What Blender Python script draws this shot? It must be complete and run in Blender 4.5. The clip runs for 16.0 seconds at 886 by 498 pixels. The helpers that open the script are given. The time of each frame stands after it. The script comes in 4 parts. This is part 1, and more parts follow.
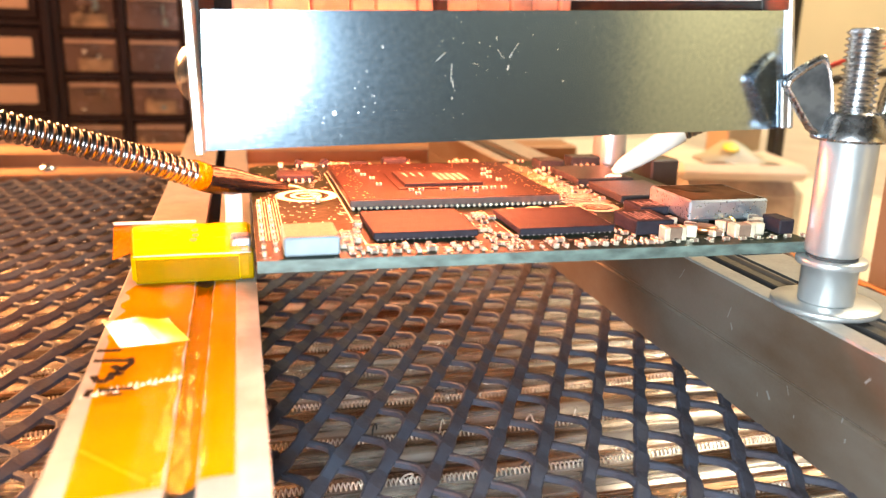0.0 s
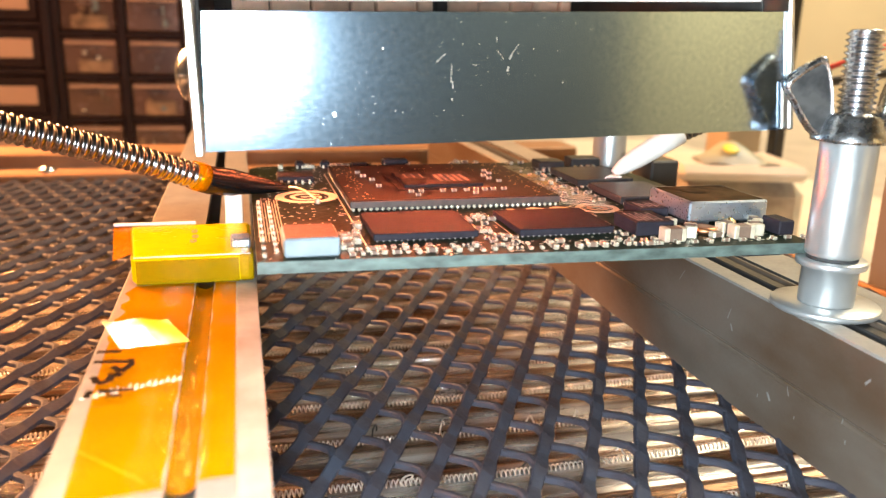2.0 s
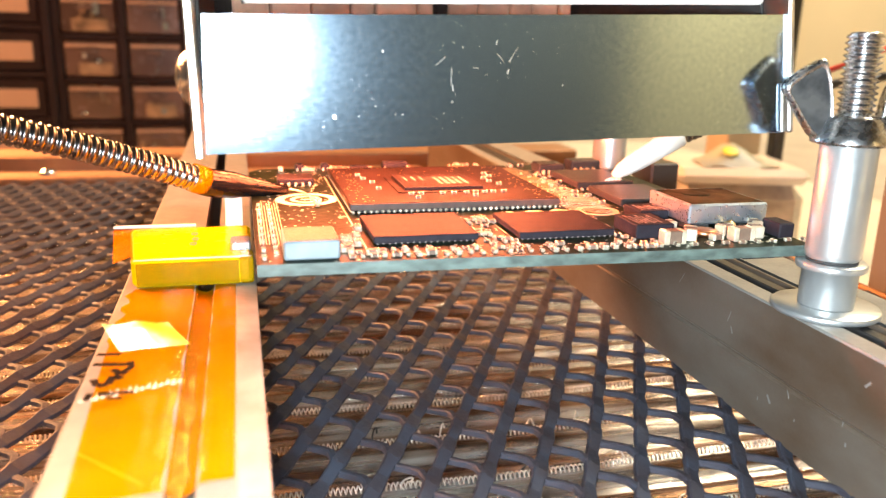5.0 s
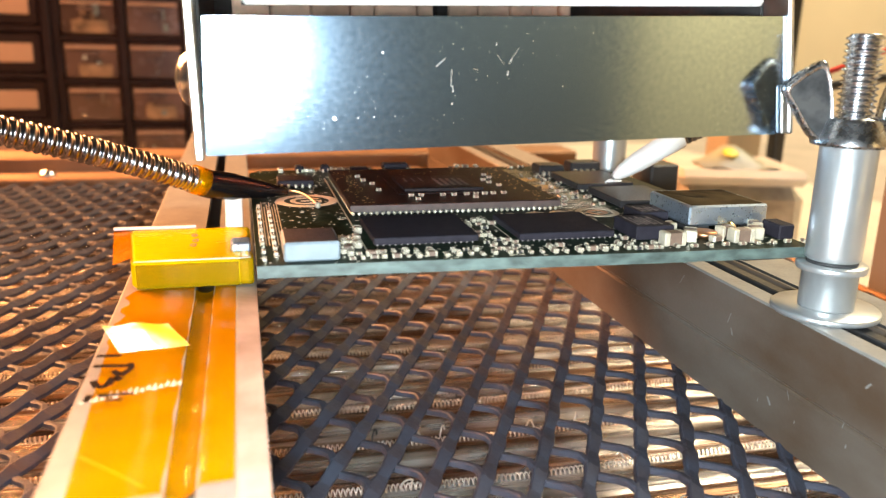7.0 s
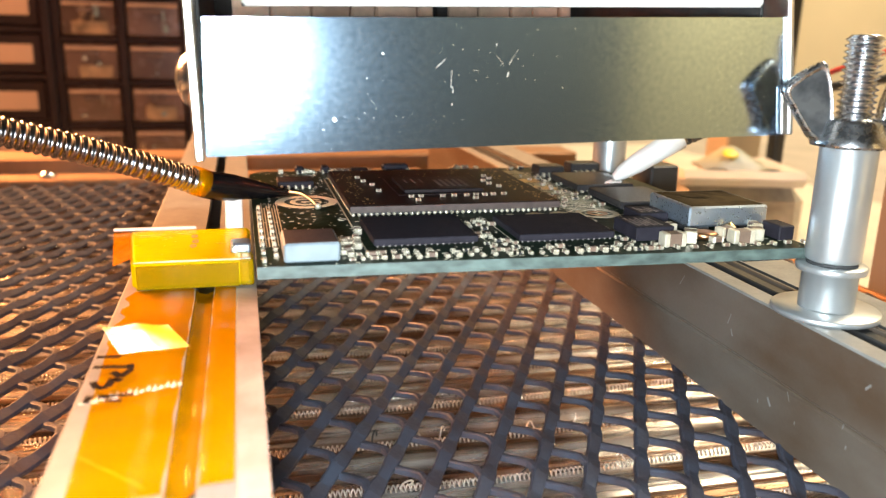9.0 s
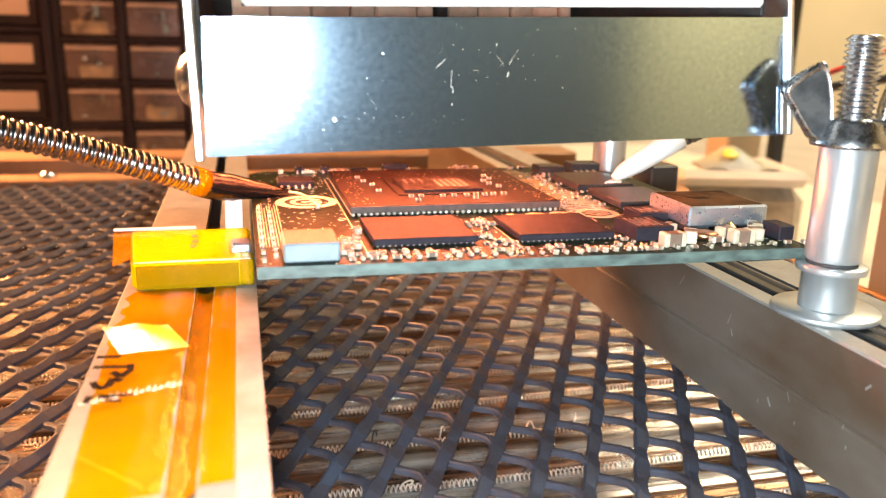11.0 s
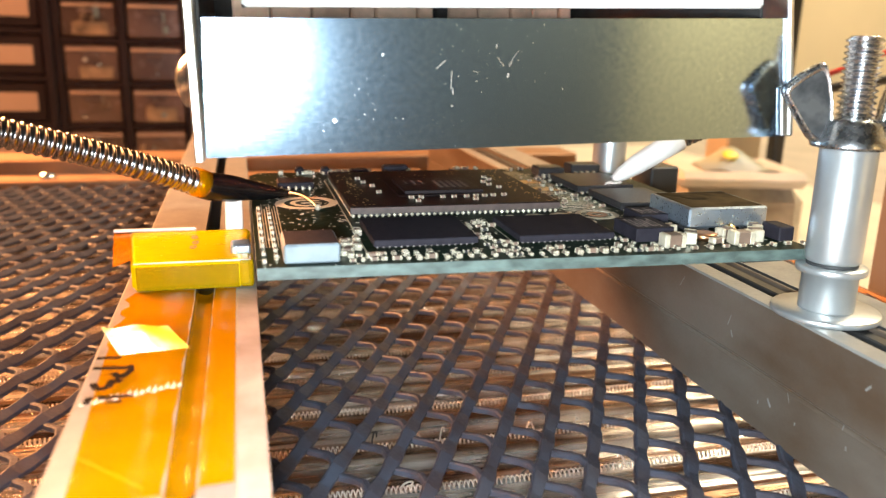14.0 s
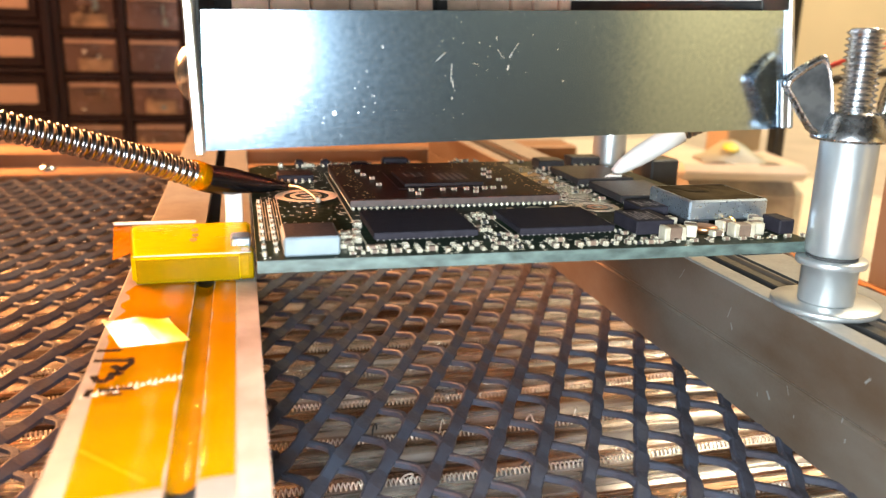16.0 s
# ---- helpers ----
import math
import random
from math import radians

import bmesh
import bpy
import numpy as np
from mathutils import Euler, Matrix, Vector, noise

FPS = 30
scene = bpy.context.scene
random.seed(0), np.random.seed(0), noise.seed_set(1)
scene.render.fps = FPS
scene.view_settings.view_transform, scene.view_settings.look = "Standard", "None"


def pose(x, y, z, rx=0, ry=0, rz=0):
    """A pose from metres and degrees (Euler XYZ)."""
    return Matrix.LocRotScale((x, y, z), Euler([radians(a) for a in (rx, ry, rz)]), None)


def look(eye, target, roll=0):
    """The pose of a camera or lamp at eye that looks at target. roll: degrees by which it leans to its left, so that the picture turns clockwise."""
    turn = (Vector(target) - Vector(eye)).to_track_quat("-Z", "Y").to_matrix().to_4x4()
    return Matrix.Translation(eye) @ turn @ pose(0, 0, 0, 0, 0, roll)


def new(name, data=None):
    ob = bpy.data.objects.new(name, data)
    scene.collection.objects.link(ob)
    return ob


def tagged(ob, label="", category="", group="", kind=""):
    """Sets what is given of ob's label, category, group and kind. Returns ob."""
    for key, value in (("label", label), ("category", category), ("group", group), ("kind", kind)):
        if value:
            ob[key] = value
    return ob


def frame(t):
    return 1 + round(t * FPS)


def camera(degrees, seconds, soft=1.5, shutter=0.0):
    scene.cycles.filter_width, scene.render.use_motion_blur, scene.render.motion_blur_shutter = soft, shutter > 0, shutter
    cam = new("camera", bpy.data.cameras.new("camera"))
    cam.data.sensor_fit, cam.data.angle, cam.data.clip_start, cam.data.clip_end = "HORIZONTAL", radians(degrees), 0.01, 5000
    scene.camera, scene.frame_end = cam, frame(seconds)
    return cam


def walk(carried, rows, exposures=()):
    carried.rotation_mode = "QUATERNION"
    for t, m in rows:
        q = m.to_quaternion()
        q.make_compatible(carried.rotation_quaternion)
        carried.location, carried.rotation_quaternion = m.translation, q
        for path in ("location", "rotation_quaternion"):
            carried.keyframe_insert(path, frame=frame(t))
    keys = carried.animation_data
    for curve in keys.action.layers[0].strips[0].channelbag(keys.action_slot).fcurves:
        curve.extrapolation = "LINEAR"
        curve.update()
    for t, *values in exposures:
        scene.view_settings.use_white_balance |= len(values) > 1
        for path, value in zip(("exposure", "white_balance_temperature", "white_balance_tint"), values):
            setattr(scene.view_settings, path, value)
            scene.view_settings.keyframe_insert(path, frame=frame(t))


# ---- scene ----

# ---- camera ----
MM = 0.001          # everything below is written in millimetres
BENCH = 75.0        # height of the circuit board's top over the bench

cam = camera(58.15, 16.0, soft=1.25)
cam.data.dof.use_dof = True
cam.data.dof.focus_distance = 0.130
cam.data.dof.aperture_fstop = 28
STAND = pose(-0.0012, -0.0987, (28.45 + BENCH) * MM, 75.126, -1.296, -13.993)
NOD = [(0, -11), (0.5, -12), (1, -12.3), (1.5, -9.2), (2, -9), (2.5, -5.8), (3, -5.5), (3.5, -5), (4, -5.3), (6.5, -2),
       (7, -1.8), (7.5, -1.6), (8, 0.4), (8.5, 0), (9, 0), (11.5, 0), (12, -3), (12.5, -2.4), (13, -0.2), (13.5, 0),
       (14, 1.9), (14.5, 1.8), (15, 0), (15.5, 1.6), (16, -11)]
# heater brightness by the second: share of the tubes' glowing half facing the board
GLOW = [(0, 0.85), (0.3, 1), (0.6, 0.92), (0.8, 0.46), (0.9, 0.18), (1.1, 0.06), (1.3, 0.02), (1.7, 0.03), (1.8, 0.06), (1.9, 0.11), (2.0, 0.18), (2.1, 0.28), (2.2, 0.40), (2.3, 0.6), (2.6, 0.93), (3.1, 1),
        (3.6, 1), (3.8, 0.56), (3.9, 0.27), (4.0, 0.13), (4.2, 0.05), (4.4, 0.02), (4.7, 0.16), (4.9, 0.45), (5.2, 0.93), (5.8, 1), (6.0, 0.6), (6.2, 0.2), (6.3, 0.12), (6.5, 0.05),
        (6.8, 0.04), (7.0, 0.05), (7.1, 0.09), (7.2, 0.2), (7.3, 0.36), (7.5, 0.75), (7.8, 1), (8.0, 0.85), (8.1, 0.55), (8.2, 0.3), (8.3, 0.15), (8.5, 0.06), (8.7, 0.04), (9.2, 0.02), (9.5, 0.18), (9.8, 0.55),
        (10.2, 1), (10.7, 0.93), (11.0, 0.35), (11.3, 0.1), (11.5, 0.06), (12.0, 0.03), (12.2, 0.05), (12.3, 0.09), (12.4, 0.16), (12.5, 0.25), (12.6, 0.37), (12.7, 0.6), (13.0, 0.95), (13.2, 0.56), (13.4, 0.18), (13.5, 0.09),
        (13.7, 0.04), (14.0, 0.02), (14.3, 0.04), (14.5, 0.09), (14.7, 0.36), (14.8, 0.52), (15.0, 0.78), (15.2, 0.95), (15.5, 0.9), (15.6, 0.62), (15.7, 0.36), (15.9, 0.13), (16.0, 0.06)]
walk(cam, [(t, STAND @ pose(0, 0, 0, n * 0.0406)) for t, n in NOD], [(t, 0.08 + 0.12 * g) for t, g in GLOW])

# ---- light ----
world = bpy.data.worlds.new("room_air")
scene.world = world
world.use_nodes = True
world.node_tree.nodes["Background"].inputs[0].default_value = (0.9, 0.65, 0.4, 1)
world.node_tree.nodes["Background"].inputs[1].default_value = 0.02


def lamp(name, kind, at, target, power, colour, size, size_y=None):
    data = bpy.data.lights.new(name, kind)
    data.energy, data.color = power, colour
    if kind == "AREA":
        data.size = size
        if size_y:
            data.shape, data.size_y = "RECTANGLE", size_y
    else:
        data.shadow_soft_size = size
    ob = new(name, data)
    ob.matrix_world = look(at, target)
    return ob


torch = lamp("phone_torch", "AREA", (-0.006, -0.104, 0.099), (0.055, 0.0, 0.045), 0.31, (0.82, 0.93, 1.0), 0.012)
torch.data.spread = 2.3
# warm fill, added unseen, for the room and its cream wall
lamp("room_fill", "AREA", (1.25, 0.42, 1.55), (1.25, 0.42, 0), 52, (1.0, 0.86, 0.63), 0.5)
# added unseen, to light the wall mirrored in the hood's right part
lamp("mirrored_wall_fill", "AREA", (0.95, -2.4, 0.95), (1.6, -2.6, -0.1), 34, (1.0, 0.80, 0.47), 0.4)
# two unseen warm fills, added for the drawers, left mesh and reflector
lamp("left_warm_fill", "AREA", (-0.38, 0.28, 0.5), (-0.11, 0.28, 0.04), 3.0, (1.0, 0.46, 0.2), 0.18)
shelf = lamp("mesh_warm_fill", "AREA", (-0.36, 0.40, 0.36), (-0.12, 0.05, 0.03), 6.5, (1.0, 0.41, 0.15), 0.3, 0.2)
shelf.data.spread = 1.75

# ---- materials ----


def nodes_of(name):
    m = bpy.data.materials.new(name)
    m.use_nodes = True
    n = m.node_tree.nodes
    return m, n, m.node_tree.links, n["Principled BSDF"]


def surface(name, colour, rough=0.5, metal=0.0, vary=0.15, scale=200, bump=0.1, fine=1500, stretch=(1, 1, 1), coat=0.0,
            dark=None, rvary=0.1, spec=0.5, random_tint=0.0, sharp=0.2):
    """A principled surface with variation at two scales, in object space (metres)."""
    m, n, l, b = nodes_of(name)
    tc = n.new("ShaderNodeTexCoord")
    mp = n.new("ShaderNodeMapping")
    mp.inputs["Scale"].default_value = stretch
    l.new(tc.outputs["Object"], mp.inputs["Vector"])
    big, small = n.new("ShaderNodeTexNoise"), n.new("ShaderNodeTexNoise")
    big.inputs["Scale"].default_value, small.inputs["Scale"].default_value = scale, fine
    big.inputs["Detail"].default_value = 5
    for t in (big, small):
        l.new(mp.outputs["Vector"], t.inputs["Vector"])
    ramp = n.new("ShaderNodeMapRange")
    ramp.inputs["From Min"].default_value, ramp.inputs["From Max"].default_value = 0.5 - sharp, 0.5 + sharp
    l.new(big.outputs["Fac"], ramp.inputs["Value"])
    mix = n.new("ShaderNodeMix")
    mix.data_type = "RGBA"
    low = dark or [c * (1 - vary) for c in colour]
    high = [min(1, c * (1 + vary)) for c in colour] if not dark else colour
    mix.inputs["A"].default_value, mix.inputs["B"].default_value = (*low, 1), (*high, 1)
    l.new(ramp.outputs["Result"], mix.inputs["Factor"])
    out = mix.outputs["Result"]
    if random_tint:
        info, hsv, rr = n.new("ShaderNodeObjectInfo"), n.new("ShaderNodeHueSaturation"), n.new("ShaderNodeMapRange")
        rr.inputs["To Min"].default_value, rr.inputs["To Max"].default_value = 1 - random_tint, 1 + random_tint
        l.new(info.outputs["Random"], rr.inputs["Value"])
        l.new(rr.outputs["Result"], hsv.inputs["Value"])
        l.new(out, hsv.inputs["Color"])
        out = hsv.outputs["Color"]
    l.new(out, b.inputs["Base Color"])
    r = n.new("ShaderNodeMapRange")
    r.inputs["To Min"].default_value, r.inputs["To Max"].default_value = max(0.02, rough - rvary), min(1, rough + rvary)
    l.new(small.outputs["Fac"], r.inputs["Value"])
    l.new(r.outputs["Result"], b.inputs["Roughness"])
    b.inputs["Metallic"].default_value = metal
    b.inputs["Specular IOR Level"].default_value = spec
    b.inputs["Coat Weight"].default_value = coat
    if bump:
        bp = n.new("ShaderNodeBump")
        bp.inputs["Strength"].default_value, bp.inputs["Distance"].default_value = bump, 0.0002
        l.new(small.outputs["Fac"], bp.inputs["Height"])
        l.new(bp.outputs["Normal"], b.inputs["Normal"])
    return m


def glowing(name, colour, strength):
    m, n, l, b = nodes_of(name)
    b.inputs["Base Color"].default_value = (0.3, 0.1, 0.05, 1)
    b.inputs["Emission Color"].default_value = (*colour, 1)
    b.inputs["Emission Strength"].default_value = strength
    return m


def clear(name, colour, rough=0.05, see=0.85):
    """Thin clear wall: lets light straight through, with a gloss."""
    m, n, l, b = nodes_of(name)
    tr, mx = n.new("ShaderNodeBsdfTransparent"), n.new("ShaderNodeMixShader")
    tr.inputs["Color"].default_value = (*colour, 1)
    b.inputs["Base Color"].default_value = (0.01, 0.01, 0.01, 1)
    b.inputs["Roughness"].default_value = rough
    mx.inputs[0].default_value = see
    l.new(b.outputs[0], mx.inputs[1])
    l.new(tr.outputs[0], mx.inputs[2])
    l.new(mx.outputs[0], n["Material Output"].inputs["Surface"])
    return m




def hood_sheet():
    """Galvanised sheet: bluish mottling, fine grain and pale specks."""
    m, n, l, b = nodes_of("galvanised_sheet")
    tc = n.new("ShaderNodeTexCoord")
    big, small, vor = n.new("ShaderNodeTexNoise"), n.new("ShaderNodeTexNoise"), n.new("ShaderNodeTexVoronoi")
    big.inputs["Scale"].default_value, big.inputs["Detail"].default_value = 1500, 9
    small.inputs["Scale"].default_value = 2600
    vor.inputs["Scale"].default_value = 1300
    vor.inputs["Randomness"].default_value = 1.0
    brush = n.new("ShaderNodeMapping")
    brush.inputs["Scale"].default_value = (0.2, 1, 1)
    l.new(tc.outputs["Object"], brush.inputs["Vector"])
    for t in (big, vor):
        l.new(tc.outputs["Object"], t.inputs["Vector"])
    l.new(brush.outputs["Vector"], small.inputs["Vector"])
    mix, speck = n.new("ShaderNodeMix"), n.new("ShaderNodeMix")
    mix.data_type = speck.data_type = "RGBA"
    mix.inputs["A"].default_value, mix.inputs["B"].default_value = (0.35, 0.49, 0.64, 1), (0.47, 0.62, 0.77, 1)
    speck.inputs["B"].default_value = (0.95, 0.95, 0.92, 1)
    r1, r2 = n.new("ShaderNodeMapRange"), n.new("ShaderNodeMapRange")
    r1.inputs["From Min"].default_value, r1.inputs["From Max"].default_value = 0.3, 0.7
    r2.inputs["From Min"].default_value, r2.inputs["From Max"].default_value = 0.085, 0.035
    l.new(big.outputs["Fac"], r1.inputs["Value"])
    l.new(vor.outputs["Distance"], r2.inputs["Value"])
    l.new(r1.outputs["Result"], mix.inputs["Factor"])
    # specks come in drifts
    drift, r4, thin = n.new("ShaderNodeTexNoise"), n.new("ShaderNodeMapRange"), n.new("ShaderNodeMath")
    drift.inputs["Scale"].default_value = 130
    l.new(tc.outputs["Object"], drift.inputs["Vector"])
    r4.inputs["From Min"].default_value, r4.inputs["From Max"].default_value = 0.36, 0.62
    l.new(drift.outputs["Fac"], r4.inputs["Value"])
    thin.operation = "MULTIPLY"
    l.new(r2.outputs["Result"], thin.inputs[0])
    l.new(r4.outputs["Result"], thin.inputs[1])
    l.new(thin.outputs[0], speck.inputs["Factor"])
    l.new(mix.outputs["Result"], speck.inputs["A"])
    l.new(speck.outputs["Result"], b.inputs["Base Color"])
    r3 = n.new("ShaderNodeMapRange")
    r3.inputs["To Min"].default_value, r3.inputs["To Max"].default_value = 0.12, 0.165
    l.new(big.outputs["Fac"], r3.inputs["Value"])
    add = n.new("ShaderNodeMath")
    add.operation = "MULTIPLY_ADD"
    add.inputs[1].default_value = 0.3
    l.new(thin.outputs[0], add.inputs[0])
    l.new(r3.outputs["Result"], add.inputs[2])
    l.new(add.outputs[0], b.inputs["Roughness"])
    b.inputs["Metallic"].default_value = 1.0
    bp = n.new("ShaderNodeBump")
    bp.inputs["Strength"].default_value, bp.inputs["Distance"].default_value = 0.035, 0.0002
    l.new(small.outputs["Fac"], bp.inputs["Height"])
    l.new(bp.outputs["Normal"], b.inputs["Normal"])
    return m


M_STEEL = hood_sheet()
# matt black inside the hood, so turned-away heater glow does not bounce
M_STEEL_IN = surface("light_absorbing_black", (0.03, 0.028, 0.026), 0.9, 0.0, 0.3, 200, 0.1)
M_SIDE = surface("bent_sheet_edge", (0.75, 0.74, 0.70), 0.35, 1.0, 0.1, 300, 0.05)
M_ALU = surface("anodised_aluminium", (0.47, 0.49, 0.49), 0.34, 0.75, 0.08, 150, 0.12, 1500, rvary=0.08)
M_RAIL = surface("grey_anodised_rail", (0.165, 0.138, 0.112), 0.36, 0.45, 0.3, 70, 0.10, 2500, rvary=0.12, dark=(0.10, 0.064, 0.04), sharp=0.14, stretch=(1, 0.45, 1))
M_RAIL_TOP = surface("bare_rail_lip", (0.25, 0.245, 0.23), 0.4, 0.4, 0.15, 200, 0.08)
M_STRIP = surface("torchlit_bare_metal", (0.40, 0.33, 0.285), 0.5, 0.2, 0.2, 110, 0.15, 900, dark=(0.20, 0.15, 0.12), sharp=0.2)
# zinc of the wing faces, darkened for the dark room they mirror
M_WING = surface("zinc_with_dark_reflection", (0.13, 0.135, 0.135), 0.42, 0.8, 0.3, 420, 0.1, 1500, dark=(0.06, 0.064, 0.068), sharp=0.15)
M_LASER = surface("laser_marking", (0.16, 0.14, 0.13), 0.6)
M_PRINT = surface("worn_pale_print", (0.26, 0.21, 0.19), 0.6, 0.0, 0.3, 1200, 0.1, 3000, dark=(0.05, 0.04, 0.04), sharp=0.1)
M_HOSE = surface("worn_hose_steel", (0.36, 0.35, 0.345), 0.22, 1.0, 0.25, 160, 0.05, 1200, rvary=0.08, dark=(0.20, 0.18, 0.17))
M_BLOCK = surface("brushed_clamp_block", (0.62, 0.62, 0.60), 0.42, 0.7, 0.12, 200, 0.15, 1500)
M_NUT = surface("cast_zinc_nut", (0.52, 0.525, 0.53), 0.27, 1.0, 0.2, 300, 0.05, 1200, rvary=0.08)
M_SLOT = surface("near_black", (0.02, 0.02, 0.02), 0.7)
M_ZINC = surface("bright_zinc", (0.56, 0.57, 0.58), 0.25, 1.0, 0.12, 250, 0.006, 1400, rvary=0.05)
M_GRILLE = surface("blackened_steel", (0.034, 0.039, 0.054), 0.48, 0.0, 0.35, 160, 0.35, 1600, rvary=0.15, dark=(0.026, 0.020, 0.023), spec=0.3)
# brown streaks put warm and dark reflections into the tray's colour
M_TRAY = surface("reflection_streaked_tray", (0.78, 0.775, 0.77), 0.28, 0.75, 0.35, 480, 1.0, 900, stretch=(0.035, 1, 1), rvary=0.15, dark=(0.23, 0.135, 0.08), sharp=0.1, spec=0.3)
M_QUARTZ = clear("quartz_glass", (1.0, 0.97, 0.93), 0.04, 0.9)
M_COIL = surface("heating_coil", (0.80, 0.76, 0.70), 0.3, 0.6)
M_CASE = surface("case_sheet_metal", (0.30, 0.17, 0.09), 0.5, 0.6, 0.12, 90, 0.1)
M_PCB = surface("green_black_solder_mask", (0.0055, 0.0125, 0.0075), 0.4, 0.0, 0.5, 220, 0.12, 900, spec=0.06)
M_EDGE = surface("fibreglass_edge", (0.062, 0.088, 0.078), 0.5, 0.0, 0.5, 350, 0.3, 2500, stretch=(1, 1, 2.5))
M_CHIP = surface("black_epoxy", (0.018, 0.016, 0.021), 0.6, 0.0, 0.2, 500, 0.25, 5000, spec=0.10)
M_CHIP_SHEEN = surface("glossy_black_epoxy", (0.022, 0.021, 0.022), 0.4, 0.0, 0.2, 500, 0.2, 4000, spec=0.28)
M_POUR = surface("pale_green_copper_pour", (0.15, 0.155, 0.085), 0.35, 0.0, 0.3, 240, 0.1, 2000, dark=(0.05, 0.065, 0.035), sharp=0.12, spec=0.4)
M_SUB = surface("dark_chip_substrate", (0.013, 0.008, 0.0075), 0.42, 0.0, 0.4, 300, 0.1, 3000, spec=0.13)
M_SUBEDGE = surface("substrate_edge", (0.055, 0.036, 0.030), 0.6, 0.0, 0.2, 600, 0.15, 3000)
M_DIE = surface("bare_silicon_die", (0.016, 0.012, 0.013), 0.4, 0.0, 0.1, 200, 0.0, spec=0.14)
M_SOLDER = surface("solder", (0.62, 0.57, 0.44), 0.25, 0.6, 0.1, 800, 0.2, 3000)
M_TERMINAL = surface("tinned_terminal", (0.54, 0.49, 0.37), 0.35, 0.4, 0.15, 900, 0.2, 4000)
M_CAP = surface("brown_ceramic", (0.13, 0.085, 0.06), 0.5, 0.0, 0.15, 600, 0.1, random_tint=0.25)
M_RESIST = surface("black_resistor", (0.02, 0.02, 0.022), 0.4, 0.0, 0.2, 600)
M_INK = surface("cream_silkscreen", (0.55, 0.50, 0.36), 0.6, 0.0, 0.1, 800)
M_GOLD = surface("gold_pad", (0.75, 0.52, 0.22), 0.3, 1.0, 0.1, 600)
M_COPPER = surface("copper_ring", (0.55, 0.28, 0.14), 0.35, 1.0, 0.15, 600)
M_CANMETAL = surface("shielded_inductor_can", (0.46, 0.54, 0.62), 0.3, 0.9, 0.12, 250, 0.1, 2500)
M_FERRITE = surface("pale_inductor", (0.165, 0.205, 0.225), 0.55, 0.0, 0.12, 300, 0.2, 2000)
M_FERRITE_TOP = surface("dull_inductor_top", (0.042, 0.028, 0.026), 0.5, 0.0, 0.2, 300, 0.2, 2000)
M_WORN = surface("bronze_worn_metal", (0.075, 0.052, 0.026), 0.8, 0.0, 0.4, 130, 0.3, 900, dark=(0.012, 0.008, 0.005), sharp=0.1, spec=0.02)
M_BLACK = surface("black_plastic", (0.02, 0.019, 0.018), 0.4, 0.0, 0.2, 300)
M_SLEEVE = surface("glossy_black_sleeve", (0.004, 0.0038, 0.004), 0.22, 0.0, 0.3, 400, 0.6, 900, spec=0.3)
M_CERAMIC = surface("white_ceramic", (0.66, 0.645, 0.61), 0.5, 0.0, 0.06, 300, 0.15, 1200)
M_BRICK = surface("refractory_brick", (0.78, 0.54, 0.38), 0.85, 0.0, 0.2, 250, 0.3, 1500, random_tint=0.2)
M_WIRE = surface("thin_bare_wire", (0.7, 0.62, 0.5), 0.3, 1.0)
M_GLOW = glowing("glowing_tube_half", (1.0, 0.20, 0.07), 132.0)
M_TUBEBACK = surface("unlit_tube_half", (0.02, 0.018, 0.018), 0.6)
M_WALL = surface("cream_wall_paint", (0.72, 0.60, 0.40), 0.8, 0.0, 0.05, 6, 0.1, 300)
M_DARKWALL = surface("dark_wall", (0.080, 0.096, 0.126), 0.8, 0.0, 0.2, 5, 0.1, 200)
M_BENCH = surface("worn_bench_top", (0.42, 0.36, 0.29), 0.6, 0.0, 0.15, 20, 0.1, 300)
M_CAB = surface("dark_cabinet_plastic", (0.016, 0.0075, 0.0105), 0.5, 0.0, 0.2, 30, 0.1, spec=0.25)
M_DRAWER = surface("smoky_clear_drawer", (0.15, 0.096, 0.088), 0.25, 0.0, 0.3, 25, 0.1, 200, random_tint=0.3, dark=(0.07, 0.043, 0.042))
M_CARD = surface("label_card", (0.46, 0.30, 0.23), 0.8, 0.0, 0.05, 40)
M_CARTON = surface("tan_cardboard", (0.40, 0.31, 0.19), 0.8, 0.0, 0.08, 40)
M_LOOSE = surface("small_stored_parts", (0.26, 0.17, 0.11), 0.5, 0.0, 0.6, 90, 0.6, 200)
M_BOX = surface("milky_plastic_box", (0.62, 0.58, 0.50), 0.4, 0.0, 0.1, 30, 0.1)
M_BOX_SIDE = surface("milky_box_with_contents", (0.52, 0.49, 0.42), 0.35, 0.0, 0.1, 70, 0.1, dark=(0.20, 0.18, 0.15), sharp=0.16)
M_YELLOW = surface("yellow_packet", (0.75, 0.62, 0.06), 0.5, 0.0, 0.1, 60)
M_GREEN = surface("green_packet", (0.36, 0.38, 0.24), 0.5, 0.0, 0.4, 60, dark=(0.20, 0.22, 0.24))
M_RED = surface("red_cable", (0.55, 0.04, 0.03), 0.4)
M_WOOD = surface("brown_wood", (0.10, 0.082, 0.066), 0.55, 0.0, 0.2, 40, 0.2, 300, stretch=(1, 1, 0.1))
M_PAPER = surface("pale_bench_mat", (0.66, 0.60, 0.48), 0.6, 0.0, 0.06, 30)
M_MARK = surface("black_marker_ink", (0.008, 0.005, 0.004), 0.8, spec=0.05)


